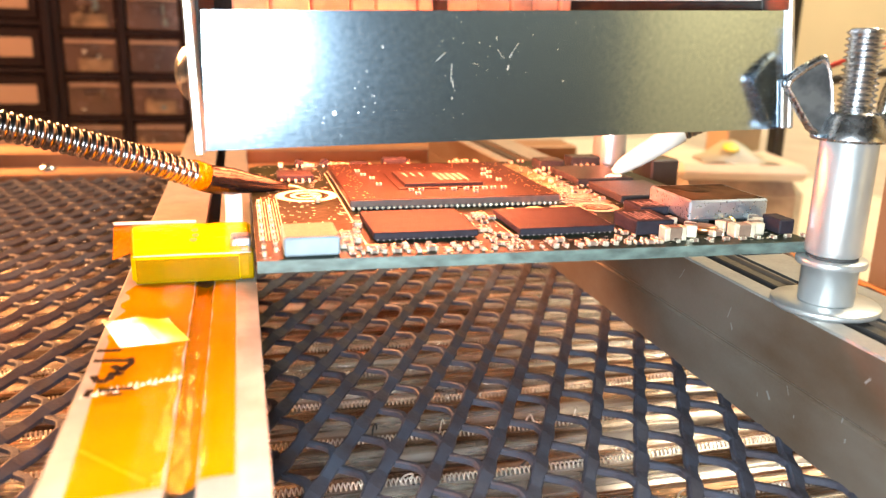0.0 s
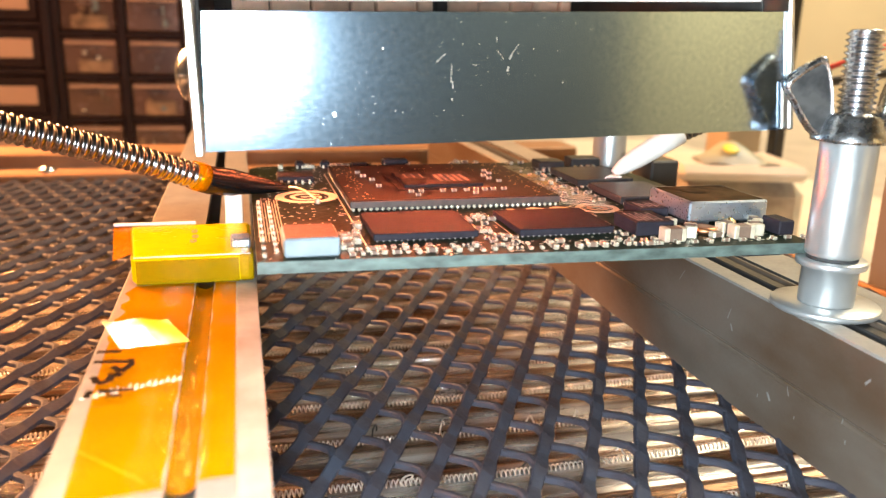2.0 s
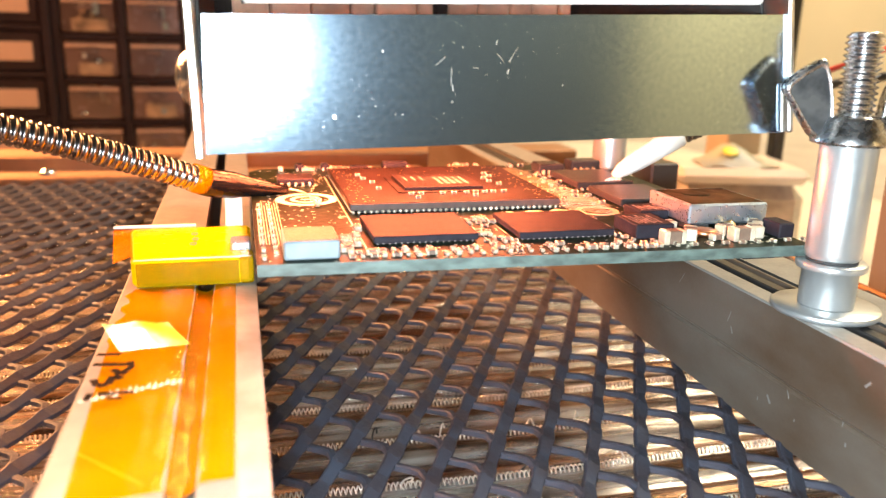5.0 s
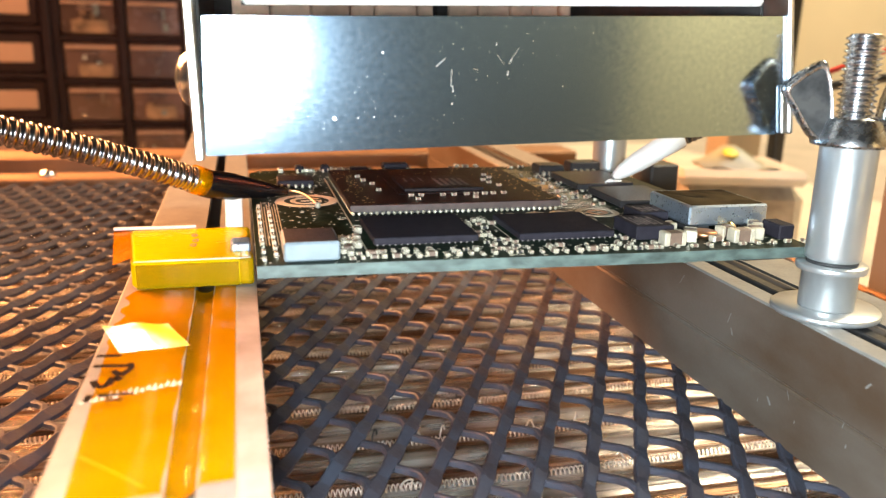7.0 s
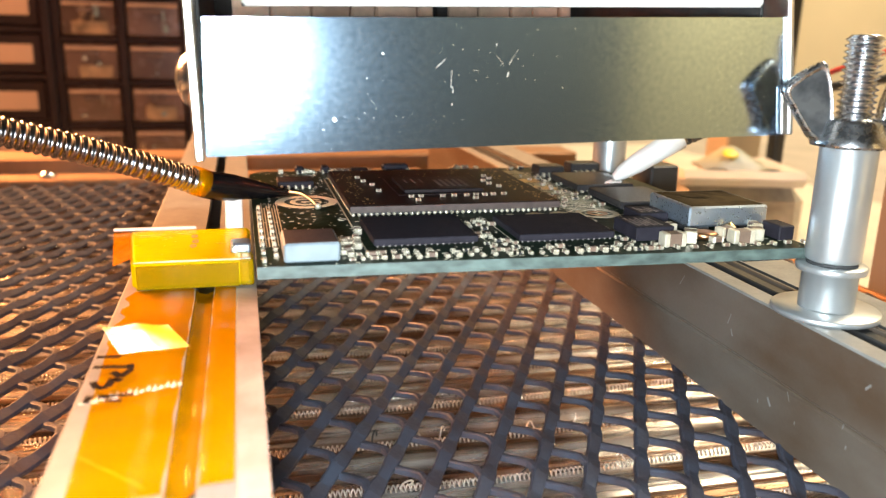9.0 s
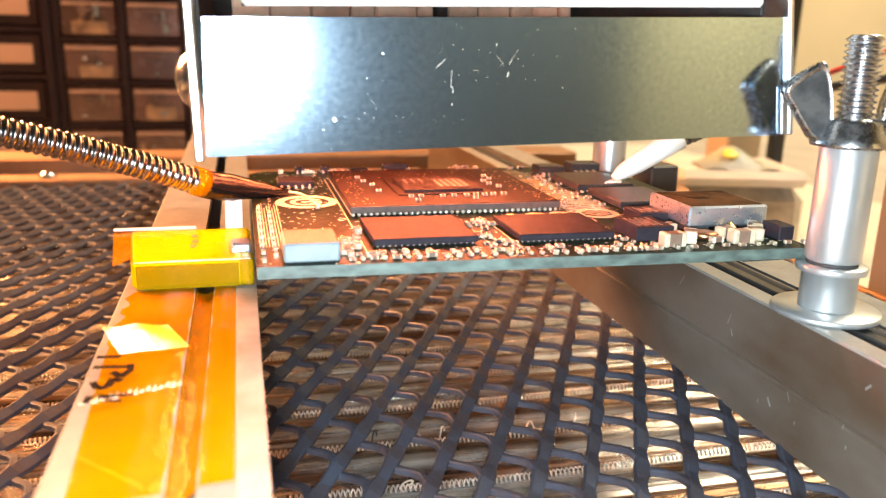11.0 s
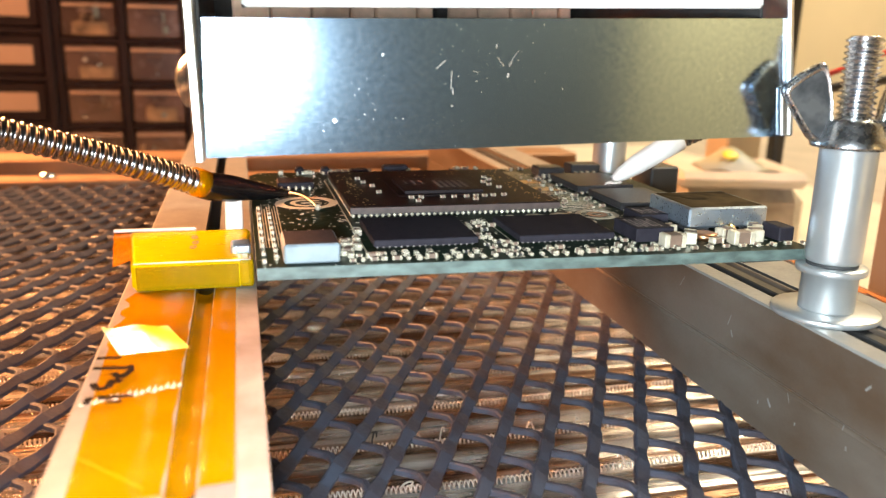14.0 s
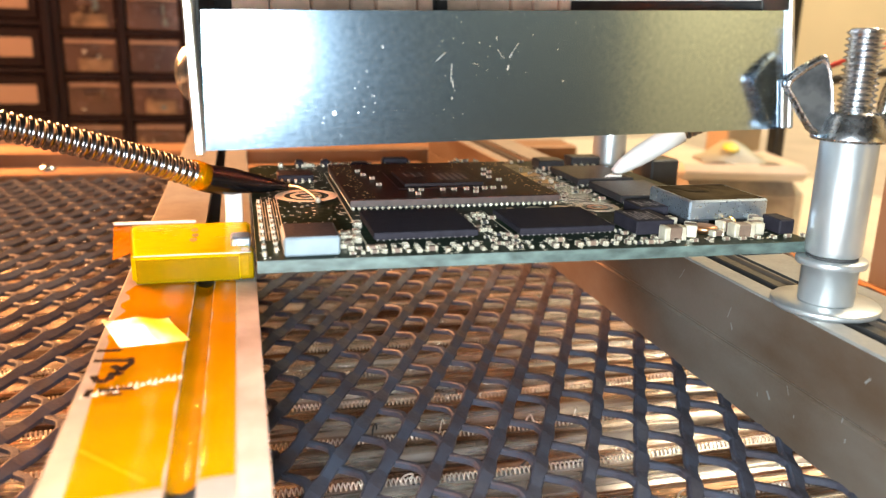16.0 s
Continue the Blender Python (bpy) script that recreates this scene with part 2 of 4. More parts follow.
def tape_material(name, through_colour, colour, rough=0.2, spec=0.12, thin=0.68, crinkle=0.25):
    m, n, l, b = nodes_of(name)
    tr, mx = n.new("ShaderNodeBsdfTransparent"), n.new("ShaderNodeMixShader")
    tr.inputs["Color"].default_value = (*through_colour, 1)
    tc, no = n.new("ShaderNodeTexCoord"), n.new("ShaderNodeTexNoise")
    no.inputs["Scale"].default_value, no.inputs["Detail"].default_value = 140, 3
    l.new(tc.outputs["Object"], no.inputs["Vector"])
    bp = n.new("ShaderNodeBump")
    bp.inputs["Strength"].default_value, bp.inputs["Distance"].default_value = crinkle, 0.0006
    l.new(no.outputs["Fac"], bp.inputs["Height"])
    l.new(bp.outputs["Normal"], b.inputs["Normal"])
    b.inputs["Base Color"].default_value = (*colour, 1)
    b.inputs["Roughness"].default_value = rough
    b.inputs["Specular IOR Level"].default_value = spec
    mx.inputs[0].default_value = thin
    l.new(b.outputs[0], mx.inputs[1])
    l.new(tr.outputs[0], mx.inputs[2])
    l.new(mx.outputs[0], n["Material Output"].inputs["Surface"])
    return m


M_TAPE = tape_material("amber_polyimide_tape", (0.97, 0.58, 0.002), (0.80, 0.33, 0.0008), 0.17, 0.35, 0.7, 0.5)
M_TAPE_CREASED = tape_material("creased_polyimide_tape", (0.98, 0.66, 0.02), (0.90, 0.52, 0.01), 0.3, 0.8, 0.45, 0.8)
M_TAPE_NEW = tape_material("yellow_polyimide_tape", (1.0, 0.86, 0.006), (0.92, 0.70, 0.001), 0.2, 0.3, 0.6, 0.5)
M_TAPE_GREEN = tape_material("darkened_amber_tape", (0.84, 0.66, 0.004), (0.42, 0.29, 0.0015), 0.2, 0.35, 0.62, 0.7)

# ---- mesh tools (millimetres) ----


def box(bm, x0, y0, z0, x1, y1, z1, c=0.1):
    """A box with chamfered edges."""
    lo, hi = (x0, y0, z0), (x1, y1, z1)
    c = min(c, 0.45 * min(abs(b - a) for a, b in zip(lo, hi)))
    v = {}
    for sx in (0, 1):
        for sy in (0, 1):
            for sz in (0, 1):
                s = (sx, sy, sz)
                for k in range(3):
                    p = [(lo[i], hi[i])[s[i]] + (0 if i == k else (c, -c)[s[i]]) for i in range(3)]
                    v[s, k] = bm.verts.new(p)

    def at(k, a, i, b, j, d):
        s = [0, 0, 0]
        s[k], s[a], s[b] = d, i, j
        return tuple(s)
    for k in range(3):
        a, b = (k + 1) % 3, (k + 2) % 3
        for d in (0, 1):
            bm.faces.new([v[at(k, a, i, b, j, d), k] for i, j in ((0, 0), (1, 0), (1, 1), (0, 1))])
        for i in (0, 1):
            for j in (0, 1):
                bm.faces.new([v[at(k, a, i, b, j, 0), a], v[at(k, a, i, b, j, 1), a], v[at(k, a, i, b, j, 1), b], v[at(k, a, i, b, j, 0), b]])
    for sx in (0, 1):
        for sy in (0, 1):
            for sz in (0, 1):
                bm.faces.new([v[(sx, sy, sz), k] for k in range(3)])
    return bm


def tube(bm, pts, radii, seg=12, caps=True):
    """A round tube along points, with a radius for each (or one for all)."""
    pts = [Vector(p) for p in pts]
    if not hasattr(radii, "__len__"):
        radii = [radii] * len(pts)
    rings, up = [], None
    for i, p in enumerate(pts):
        t = (pts[min(i + 1, len(pts) - 1)] - pts[max(i - 1, 0)]).normalized()
        if up is None:
            up = Vector((0, 0, 1)) if abs(t.z) < 0.9 else Vector((1, 0, 0))
        side = t.cross(up).normalized()
        up = side.cross(t).normalized()
        rings.append([bm.verts.new(p + radii[i] * (math.cos(a) * side + math.sin(a) * up))
                      for a in (2 * math.pi * k / seg for k in range(seg))])
    for r, q in zip(rings, rings[1:]):
        for k in range(seg):
            f = bm.faces.new([r[k], r[(k + 1) % seg], q[(k + 1) % seg], q[k]])
            f.smooth = True
    if caps:
        bm.faces.new(rings[0]), bm.faces.new(rings[-1])
    return bm


def lathe(bm, profile, seg=32, smooth=True):
    """A turned solid round z from (radius, z) pairs."""
    rings = []
    for r, z in profile:
        rings.append([bm.verts.new((max(r, 0.001) * math.cos(a), max(r, 0.001) * math.sin(a), z))
                      for a in (2 * math.pi * k / seg for k in range(seg))])
    for r, q in zip(rings, rings[1:]):
        for k in range(seg):
            f = bm.faces.new([r[k], r[(k + 1) % seg], q[(k + 1) % seg], q[k]])
            f.smooth = smooth
    bm.faces.new(rings[0]), bm.faces.new(rings[-1])
    return bm


def prism(bm, outline, z0, z1):
    a = [bm.verts.new((x, y, z0)) for x, y in outline]
    b = [bm.verts.new((x, y, z1)) for x, y in outline]
    n = len(a)
    bm.faces.new(a), bm.faces.new(b)
    for k in range(n):
        bm.faces.new([a[k], a[(k + 1) % n], b[(k + 1) % n], b[k]])
    return bm


def ring(bm, x, y, z0, z1, r0, r1, seg=32, a0=0, a1=360, squash=1.0):
    n = seg if a1 - a0 >= 360 else seg + 1
    rows = []
    for k in range(n):
        a = radians(a0 + (a1 - a0) * k / seg)
        c, s = math.cos(a), math.sin(a) * squash
        rows.append([bm.verts.new((x + r * c, y + r * s, z)) for r, z in ((r0, z0), (r1, z0), (r1, z1), (r0, z1))])
    for k in range(seg):
        p, q = rows[k], rows[(k + 1) % n]
        for i in range(4):
            bm.faces.new([p[i], p[(i + 1) % 4], q[(i + 1) % 4], q[i]])
    if n > seg:
        bm.faces.new(rows[0]), bm.faces.new(rows[-1])
    return bm


def bezier(p, q, r, s, n):
    p, q, r, s = (Vector(v) for v in (p, q, r, s))
    return [((1 - t) ** 3) * p + 3 * t * (1 - t) ** 2 * q + 3 * t * t * (1 - t) * r + t ** 3 * s for t in (k / n for k in range(n + 1))]


def mesh_of(name, bm, material):
    bmesh.ops.recalc_face_normals(bm, faces=bm.faces)
    bmesh.ops.scale(bm, vec=(MM, MM, MM), verts=bm.verts)
    me = bpy.data.meshes.new(name)
    bm.to_mesh(me)
    bm.free()
    for m in material if isinstance(material, (list, tuple)) else (material,):
        me.materials.append(m)
    return me


def put(name, me, parent, at=(0, 0, 0), turn=(0, 0, 0), label=""):
    """One object on a mesh, at millimetres in its parent's space."""
    ob = new(name, me)
    ob.parent = parent
    ob.matrix_basis = pose(at[0] * MM, at[1] * MM, at[2] * MM, *turn)
    return tagged(ob, label)


def part(name, bm, material, parent, label="", at=(0, 0, 0), turn=(0, 0, 0)):
    return put(name, mesh_of(name, bm, material), parent, at, turn, label)


def thing(name, label, category, at=(0, 0, 0), turn=(0, 0, 0), group="", kind="", bm=None, material=None):
    """A top-level thing in bench space: z = 0 is the circuit board's top."""
    ob = new(name, mesh_of(name, bm, material) if bm else None)
    if not bm:
        ob.empty_display_size = 0.005
    ob.matrix_basis = pose(at[0] * MM, at[1] * MM, (at[2] + BENCH) * MM, *turn)
    return tagged(ob, label, category, group, kind)


B = bmesh.new
# ---- the room ----


def room():
    lo, hi, fl, ce = (-1500, -3020), (1600, 1500), -800, 1600

    def slab(name, a, b, mat, label):
        bm = box(B(), *a, *b, 2)
        ob = new(name, mesh_of(name, bm, mat))
        tagged(ob, label, "wall" if "wall" in name else name, "", "structure")
        return ob
    w = 60
    slab("wall_north", (lo[0], hi[1], fl), (hi[0], hi[1] + w, ce), M_WALL, "plain cream painted wall behind the workbench")
    slab("wall_east", (hi[0], lo[1], fl), (hi[0] + w, hi[1] + w, ce), M_WALL, "plain cream painted side wall")
    # unseen sides, added in a dark colour so the hood mirrors little light
    slab("wall_south", (lo[0], lo[1] - w, fl), (hi[0] + w, lo[1], ce), M_DARKWALL, "unseen far wall, coloured dark for the hood's reflection")
    slab("wall_west", (lo[0] - w, lo[1] - w, fl), (lo[0], hi[1] + w, ce), M_DARKWALL, "dark side wall of the workshop")
    slab("floor", (lo[0] - w, lo[1] - w, fl - w), (hi[0] + w, hi[1] + w, fl), M_DARKWALL, "dark workshop floor")
    slab("ceiling", (lo[0] - w, lo[1] - w, ce), (hi[0] + w, hi[1] + w, ce + w), M_DARKWALL, "unseen ceiling, coloured dark for the hood's reflection")


room()
bench = thing("workbench", "worn tan workbench top under the rework station", "workbench")
part("bench_top", box(B(), -900, -400, -30, 1200, 1100, 0, 3), M_BENCH, bench, at=(0, 0, -BENCH))
for bx in (-860, 1120):
    for by in (-360, 1020):
        part("leg", box(B(), bx, by, -725, bx + 50, by + 50, -30, 3), M_WOOD, bench, at=(0, 0, -BENCH))
# ---- preheater under the board ----
GRILLE_Z = -29.5


def preheater():
    t = thing("infrared_preheater", "metal preheater box with quartz tubes under a mesh", "preheater", (0, 0, -BENCH))
    z0, z1 = 0, BENCH + GRILLE_Z - 0.4
    x0, x1, y0, y1 = -150, 150, -75, 262
    part("case_floor", box(B(), x0, y0, z0, x1, y1, z0 + 2, 0.5), M_CASE, t)
    for a in ((x0, y0, z0 + 2, x0 + 2, y1, z1), (x1 - 2, y0, z0 + 2, x1, y1, z1), (x0 + 2, y0, z0 + 2, x1 - 2, y0 + 2, z1),
              (x0 + 2, y1 - 2, z0 + 2, x1 - 2, y1, z1)):
        part("case_wall", box(B(), *a, 0.5), M_CASE, t)
    # rim strips on the far side, with screws
    part("rim", box(B(), x0, 226, z1, 74, 240, z1 + 3.2, 0.8), M_CASE, t, "bright folded sheet rim")
    part("rim", box(B(), x0, 240.2, z1, 148, 262, z1 + 9, 0.8), M_CASE, t, "folded sheet rim")
    for sx in (-132, -74, -28):
        part("screw", lathe(B(), [(3.2, 0), (3.2, 0.6), (2.4, 1.8), (1.0, 2.4), (0.2, 2.5)], 20), M_ZINC, t, "domed zinc screw", (sx, 231, z1 + 3.2))
    # corrugated reflector
    bm = B()
    n, rows = 132, []
    for k in range(n + 1):
        y = y0 + 3 + (y1 - y0 - 6) * k / n
        z = 14 + 3.0 * math.cos((y - 19) / 15.1 * 2 * math.pi + math.pi) + 0.35 * math.sin(y * 2.1)
        rows.append([bm.verts.new((x, y, z)) for x in (x0 + 3, x1 - 3)])
    for p, q in zip(rows, rows[1:]):
        f = bm.faces.new([p[0], p[1], q[1], q[0]])
        f.smooth = True
    ref = part("reflector", bm, M_TRAY, t, "polished reflector, its brown reflections painted as streaks")
    # quartz tubes with wound coils
    glass = mesh_of("quartz_tube", tube(B(), [(x0 + 4, 0, 0), (x1 - 4, 0, 0)], 5.2, 20), M_QUARTZ)
    bm = B()
    pts, pitch = [], 0.85
    turns = int(230 / pitch)
    for k in range(turns * 7):
        a = 2 * math.pi * k / 7
        wob = 0.4 * math.sin(k * 0.008)
        pts.append((-120 + pitch * k / 7, 0.6 * math.cos(a), 0.6 * math.sin(a) + wob))
    tube(bm, pts, 0.17, 4, False)
    coil = mesh_of("coil", bm, M_COIL)
    for k in range(-5, 15):
        y = 19 + 15.1 * k
        g = put("quartz_tube", glass, t, (0, y, BENCH - 43.5))
        g.visible_shadow = False
        put("coil", coil, g, (0, 0, -2.0))
    # broken wire ends that stick up from the coils
    rng = random.Random(11)
    for x, y in ((36, 19), (20, 34), (33, 34), (56, 19), (48, 4), (60, 34), (12, 4), (40, 49), (24, 19), (30, 4), (44, 19), (52, 34), (64, 19), (66, 4), (16, 19), (57, 4), (8, 19), (28, 34), (38, -11), (50, -11), (22, -11)):
        bend, rise, turn = rng.uniform(-3, 3), rng.uniform(1.0, 3.2), rng.uniform(0, 6.28)
        start = Vector((x, y, BENCH - 45))
        tip = start + Vector((2.5 * math.cos(turn), -1.5 + 2.5 * math.sin(turn), rise * 0.4))
        pts = bezier(start, start + Vector((bend, -1, rise)), tip + Vector((-bend, 1, rise * 0.7)), tip, 12)
        part("wire_end", tube(B(), pts, 0.17, 5), rng.choice((M_COIL, M_COIL, M_SLOT)), t, "broken curled coil wire end")


preheater()


def grille():
    """Expanded metal: wide leaning strands, and thin rungs that step down between them."""
    a, b = Vector((4.12, 8.1, 0)), Vector((7.76, 0.1, 0))
    hole = Vector((29.5, 16.7, 0))
    t = thing("expanded_metal_grille", "blackened expanded steel mesh lying over the preheater", "metal mesh", (0, 0, GRILLE_Z))

    def ribbon(bm, pts, width, thick, tilt):
        rows = []
        for i, p in enumerate(pts):
            t = (pts[min(i + 1, len(pts) - 1)] - pts[max(i - 1, 0)]).normalized()
            s = Vector((t.y, -t.x, 0)).normalized()
            s = (s + Vector((0, 0, tilt))).normalized()
            u = s.cross(t).normalized()
            w, h, c = width[i % len(width)] / 2, thick / 2, 0.22
            rows.append([bm.verts.new(p + s * q + u * r) for q, r in
                         ((-w, -h + c), (-w + c, -h), (w - c, -h), (w, -h + c), (w, h - c), (w - c, h), (-w + c, h), (-w, h - c))])
        for p, q in zip(rows, rows[1:]):
            for k in range(8):
                f = bm.faces.new([p[k], p[(k + 1) % 8], q[(k + 1) % 8], q[k]])
        bm.faces.new(rows[0]), bm.faces.new(rows[-1])

    def inside(p):
        return -146 < p.x < 146 and -72 < p.y < 228
    for j in range(-50, 30):
        base = hole + b * (j + 0.5)
        pts, bm = [], B()
        for i in range(-14 * 4, 32 * 4):
            u = i / 4
            p = base + a * u
            k = u % 1.0
            p = p + Vector((0.11 * math.sin(2 * math.pi * (k + 0.25)), 0, 0.2 * math.cos(2 * math.pi * k)))
            if inside(p):
                pts.append(p)
        if len(pts) > 3:
            ribbon(bm, pts, (2.3, 1.85, 1.85, 2.3), 1.05, -0.5)
        for i in range(-14, 32):
            c = hole + b * j + a * (i + 0.5)
            l, r = c - b * 0.42 + a * 0.26, c + b * 0.42 - a * 0.26
            if inside(l) and inside(r):
                steps = ((-0.44, 0.40, -0.5), (-0.2, 0.22, -0.25), (0.05, 0.04, 0.1), (0.25, -0.14, 0.4), (0.36, -0.30, 0.45), (0.45, -0.46, 0.4))
                ribbon(bm, [c + b * p + a * q + Vector((0, 0, h)) for p, q, h in steps], (1.3, 1.1, 1.1, 1.2, 1.2, 1.0), 1.05, 0.1)
        if len(bm.verts):
            part("strand", bm, M_GRILLE, t)
        else:
            bm.free()
    return t


grille()

# ---- slotted rails ----


def rail(name, label, x0, y0, y1, group="", slot=(3.6, 10.6), insert=True):
    """A 20 mm aluminium profile with a slot along its top and a groove in its sides."""
    t = thing(name, label, "aluminium rail", (x0, 0, 0), group=group)
    z0, z1, w = -28.9, -9.2, 19.5
    pr = [(0, z0), (w, z0), (w, -20.4), (w - 0.35, -20.1), (w - 0.35, -19.7), (w, -19.4), (w, z1 - 0.3), (w - 0.3, z1), (slot[1], z1), (slot[1], z1 - 2),
          (slot[1] + 2, z1 - 2.2), (slot[1] + 2, z1 - 6), (slot[0] - 2, z1 - 6), (slot[0] - 2, z1 - 2.2), (slot[0], z1 - 2), (slot[0], z1), (0.3, z1), (0, z1 - 0.3),
          (0, -19.4), (0.35, -19.7), (0.35, -20.1), (0, -20.4)]
    bm = B()
    a = [bm.verts.new((x, y0, z)) for x, z in pr]
    b = [bm.verts.new((x, y1, z)) for x, z in pr]
    n = len(pr)
    for k in range(n):
        f = bm.faces.new([a[k], a[(k + 1) % n], b[(k + 1) % n], b[k]])
        # slot faces near-black: the recess's shade is put into their colour
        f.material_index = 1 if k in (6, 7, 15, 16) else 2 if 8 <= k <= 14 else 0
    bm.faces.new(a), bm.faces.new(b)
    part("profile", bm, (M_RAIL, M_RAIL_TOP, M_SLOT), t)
    if insert:
        part("slot_strip", box(B(), 6.4, y0, z1 - 1.8, 8.6, y1, z1 - 0.5, 0.2), M_BLACK, t, "glossy black slot insert")
        part("slot_strip", box(B(), 9.4, y0, z1 - 1.2, 10.2, y1, z1 - 0.2, 0.2), M_RAIL, t, "grey slot lip")
    return t


RIGHT_RAIL = rail("support_rail", "grey anodised aluminium slot rail lying on the mesh", 74.2, -60, 225, "board support rails")

for sy, sz, w, h, turn in ((8.0, -14.5, 0.5, 2.0, 20), (7.0, -16.5, 0.8, 1.2, -30), (23.0, -12.5, 0.3, 2.4, 35), (-4.0, -23.5, 1.0, 1.4, -40), (-1.5, -24.5, 0.5, 0.6, 0),
                           (-8.0, -20.8, 0.3, 1.4, -25), (-19.0, -20.0, 0.4, 0.8, 10), (-20.0, -22.5, 0.6, 0.6, 0), (-22.0, -13.0, 0.8, 1.2, 40), (-10.0, -24.0, 0.5, 0.5, 0)):
    part("scratch", box(B(), -0.02, -w * 0.2, -h / 2, 0.0, w * 0.2, h / 2, 0.005), M_RAIL_TOP, RIGHT_RAIL, "", (0, sy, sz), (turn, 0, 0))
LEFT_RAIL = rail("support_rail", "aluminium slot rail covered with amber tape", -19.4, -70, 225, "board support rails", (10.6, 13.2), False)

# near end of the bare lip, grimy, and paled for the torchlight
part("edge_strip", box(B(), 16.6, -70, -9.2, 19.45, 20.5, -9.02, 0.05), M_STRIP, LEFT_RAIL, "grimy bare rail edge, torchlight put into its paler colour")


def curl(bm, pts_a, pts_b):
    """A thin strip of tape between two rows of points."""
    rows = []
    for p, q in zip(pts_a, pts_b):
        p, q = Vector(p), Vector(q)
        rows.append([bm.verts.new(v) for v in (p, q, q + Vector((0, 0, 0.06)), p + Vector((0, 0, 0.06)))])
    for p, q in zip(rows, rows[1:]):
        for k in range(4):
            bm.faces.new([p[k], p[(k + 1) % 4], q[(k + 1) % 4], q[k]])
    bm.faces.new(rows[0]), bm.faces.new(rows[-1])
    return bm


def tapes():
    z = -9.12
    # wide strip on the rail top, wrinkled, with one fold that stands up
    ys = [-36 + 1.6 * k for k in range(37)]
    lift = lambda y: 0.45 * math.sin(y * 0.7) * math.sin(y * 0.23) + 0.3
    cross = ((-18.0, 0.0), (-14.0, 0.12), (-9.2, 0.05), (-8.3, -0.75), (-7.4, -1.0), (-6.6, -0.7), (-5.9, 0.08), (-4.6, 0.05), (-3.0, 0.0))
    tape = thing("polyimide_tape", "amber polyimide tape stuck along the rail top", "tape")
    for cols in (cross[:5], cross[4:]):
        bm, rows = B(), []
        for y in ys:
            edge = 0.6 * math.sin(y * 1.1) * (y > 0)
            rows.append([bm.verts.new((x - ((edge - 0.045 * max(0, -y - 5)) if x < -17 else 0), y + (0.18 * (x + 10) if y < -34 else 0), z + zz + lift(y) * (0.3 if -18 < x < -3.1 else 0.1))) for x, zz in cols])
        for p, q in zip(rows, rows[1:]):
            for k in range(len(cols) - 1):
                bm.faces.new([p[k], p[k + 1], q[k + 1], q[k]]).smooth = True
        part("tape_strip", bm, M_TAPE, tape)
    # a crumpled flap that stands up from it
    bm = B()
    rows = []
    for k in range(7):
        u = k / 6
        rows.append([bm.verts.new((-16.4 - 2.0 * u + 8.0 * v - 0.5 * u * v, -3.6 + 0.99 * u + 0.936 * v + 0.06 * math.sin(7 * v + 2 * u), z + 0.2 + 3.3 * u - 0.5 * u * v + 0.2 * math.sin(9 * v + 3 * u) * u)) for v in (w / 8 for w in range(9))])
    for p, q in zip(rows, rows[1:]):
        for k in range(8):
            bm.faces.new([p[k], p[k + 1], q[k + 1], q[k]]).smooth = True
    thing("tape_flap", "shiny crumpled flap of amber tape on the rail", "tape", bm=bm, material=M_TAPE_CREASED)
    # torn edge: small teeth, their pale colour standing for glints
    torn = B()
    for k in range(16):
        x = -18.4 + 0.62 * k
        y = -18.0 + 0.33 * k * 0.62 + 0.25 * math.sin(k * 2.1)
        prism(torn, [(x, y), (x + 0.5, y + 0.1), (x + 0.35, y + 0.9 + 0.4 * (k % 3))], z + 0.62, z + 0.72)
    thing("torn_tape_edge", "serrated torn edge of amber tape, its glints painted pale", "tape", bm=torn, material=M_INK)
    # a pale crease across the lower end
    part("crease", prism(B(), [(-17.0, -28.3), (-10.3, -35.3), (-10.3, -35.22), (-17.0, -28.22)], z + 0.5, z + 0.53), M_TAPE_CREASED, tape, "pale crease")
    # marker writing, as strokes
    ink = thing("marker_writing", "black marker strokes on the amber tape", "marking")
    zi = z + 0.7
    for x0, y0, x1, y1, w in ((-18.6, -5.4, -15.9, -5.7, 0.17), (-18.5, -8.4, -14.7, -9.0, 0.17), (-16.2, -10.1, -15.2, -11.7, 0.20), (-15.2, -11.7, -14.3, -9.7, 0.20), (-14.3, -9.7, -14.6, -8.2, 0.17), (-17.9, -12.6, -17.2, -14.4, 0.19), (-17.2, -14.4, -16.2, -14.1, 0.22),
                              (-16.2, -14.1, -15.9, -12.0, 0.22), (-15.9, -12.0, -15.0, -12.8, 0.20), (-16.8, -16.7, -15.0, -16.6, 0.19), (-15.0, -16.6, -13.3, -16.5, 0.16), (-17.8, -17.9, -17.6, -16.2, 0.18), (-15.9, -17.7, -14.3, -17.9, 0.12)):
        d = Vector((x1 - x0, y1 - y0, 0)).normalized()
        s = Vector((-d.y, d.x, 0)) * w * 2.1
        part("stroke", prism(B(), [(x0 + s.x, y0 + s.y), (x1 + s.x, y1 + s.y), (x1 - s.x, y1 - s.y), (x0 - s.x, y0 - s.y)], zi, zi + 0.03), M_MARK, ink)


tapes()


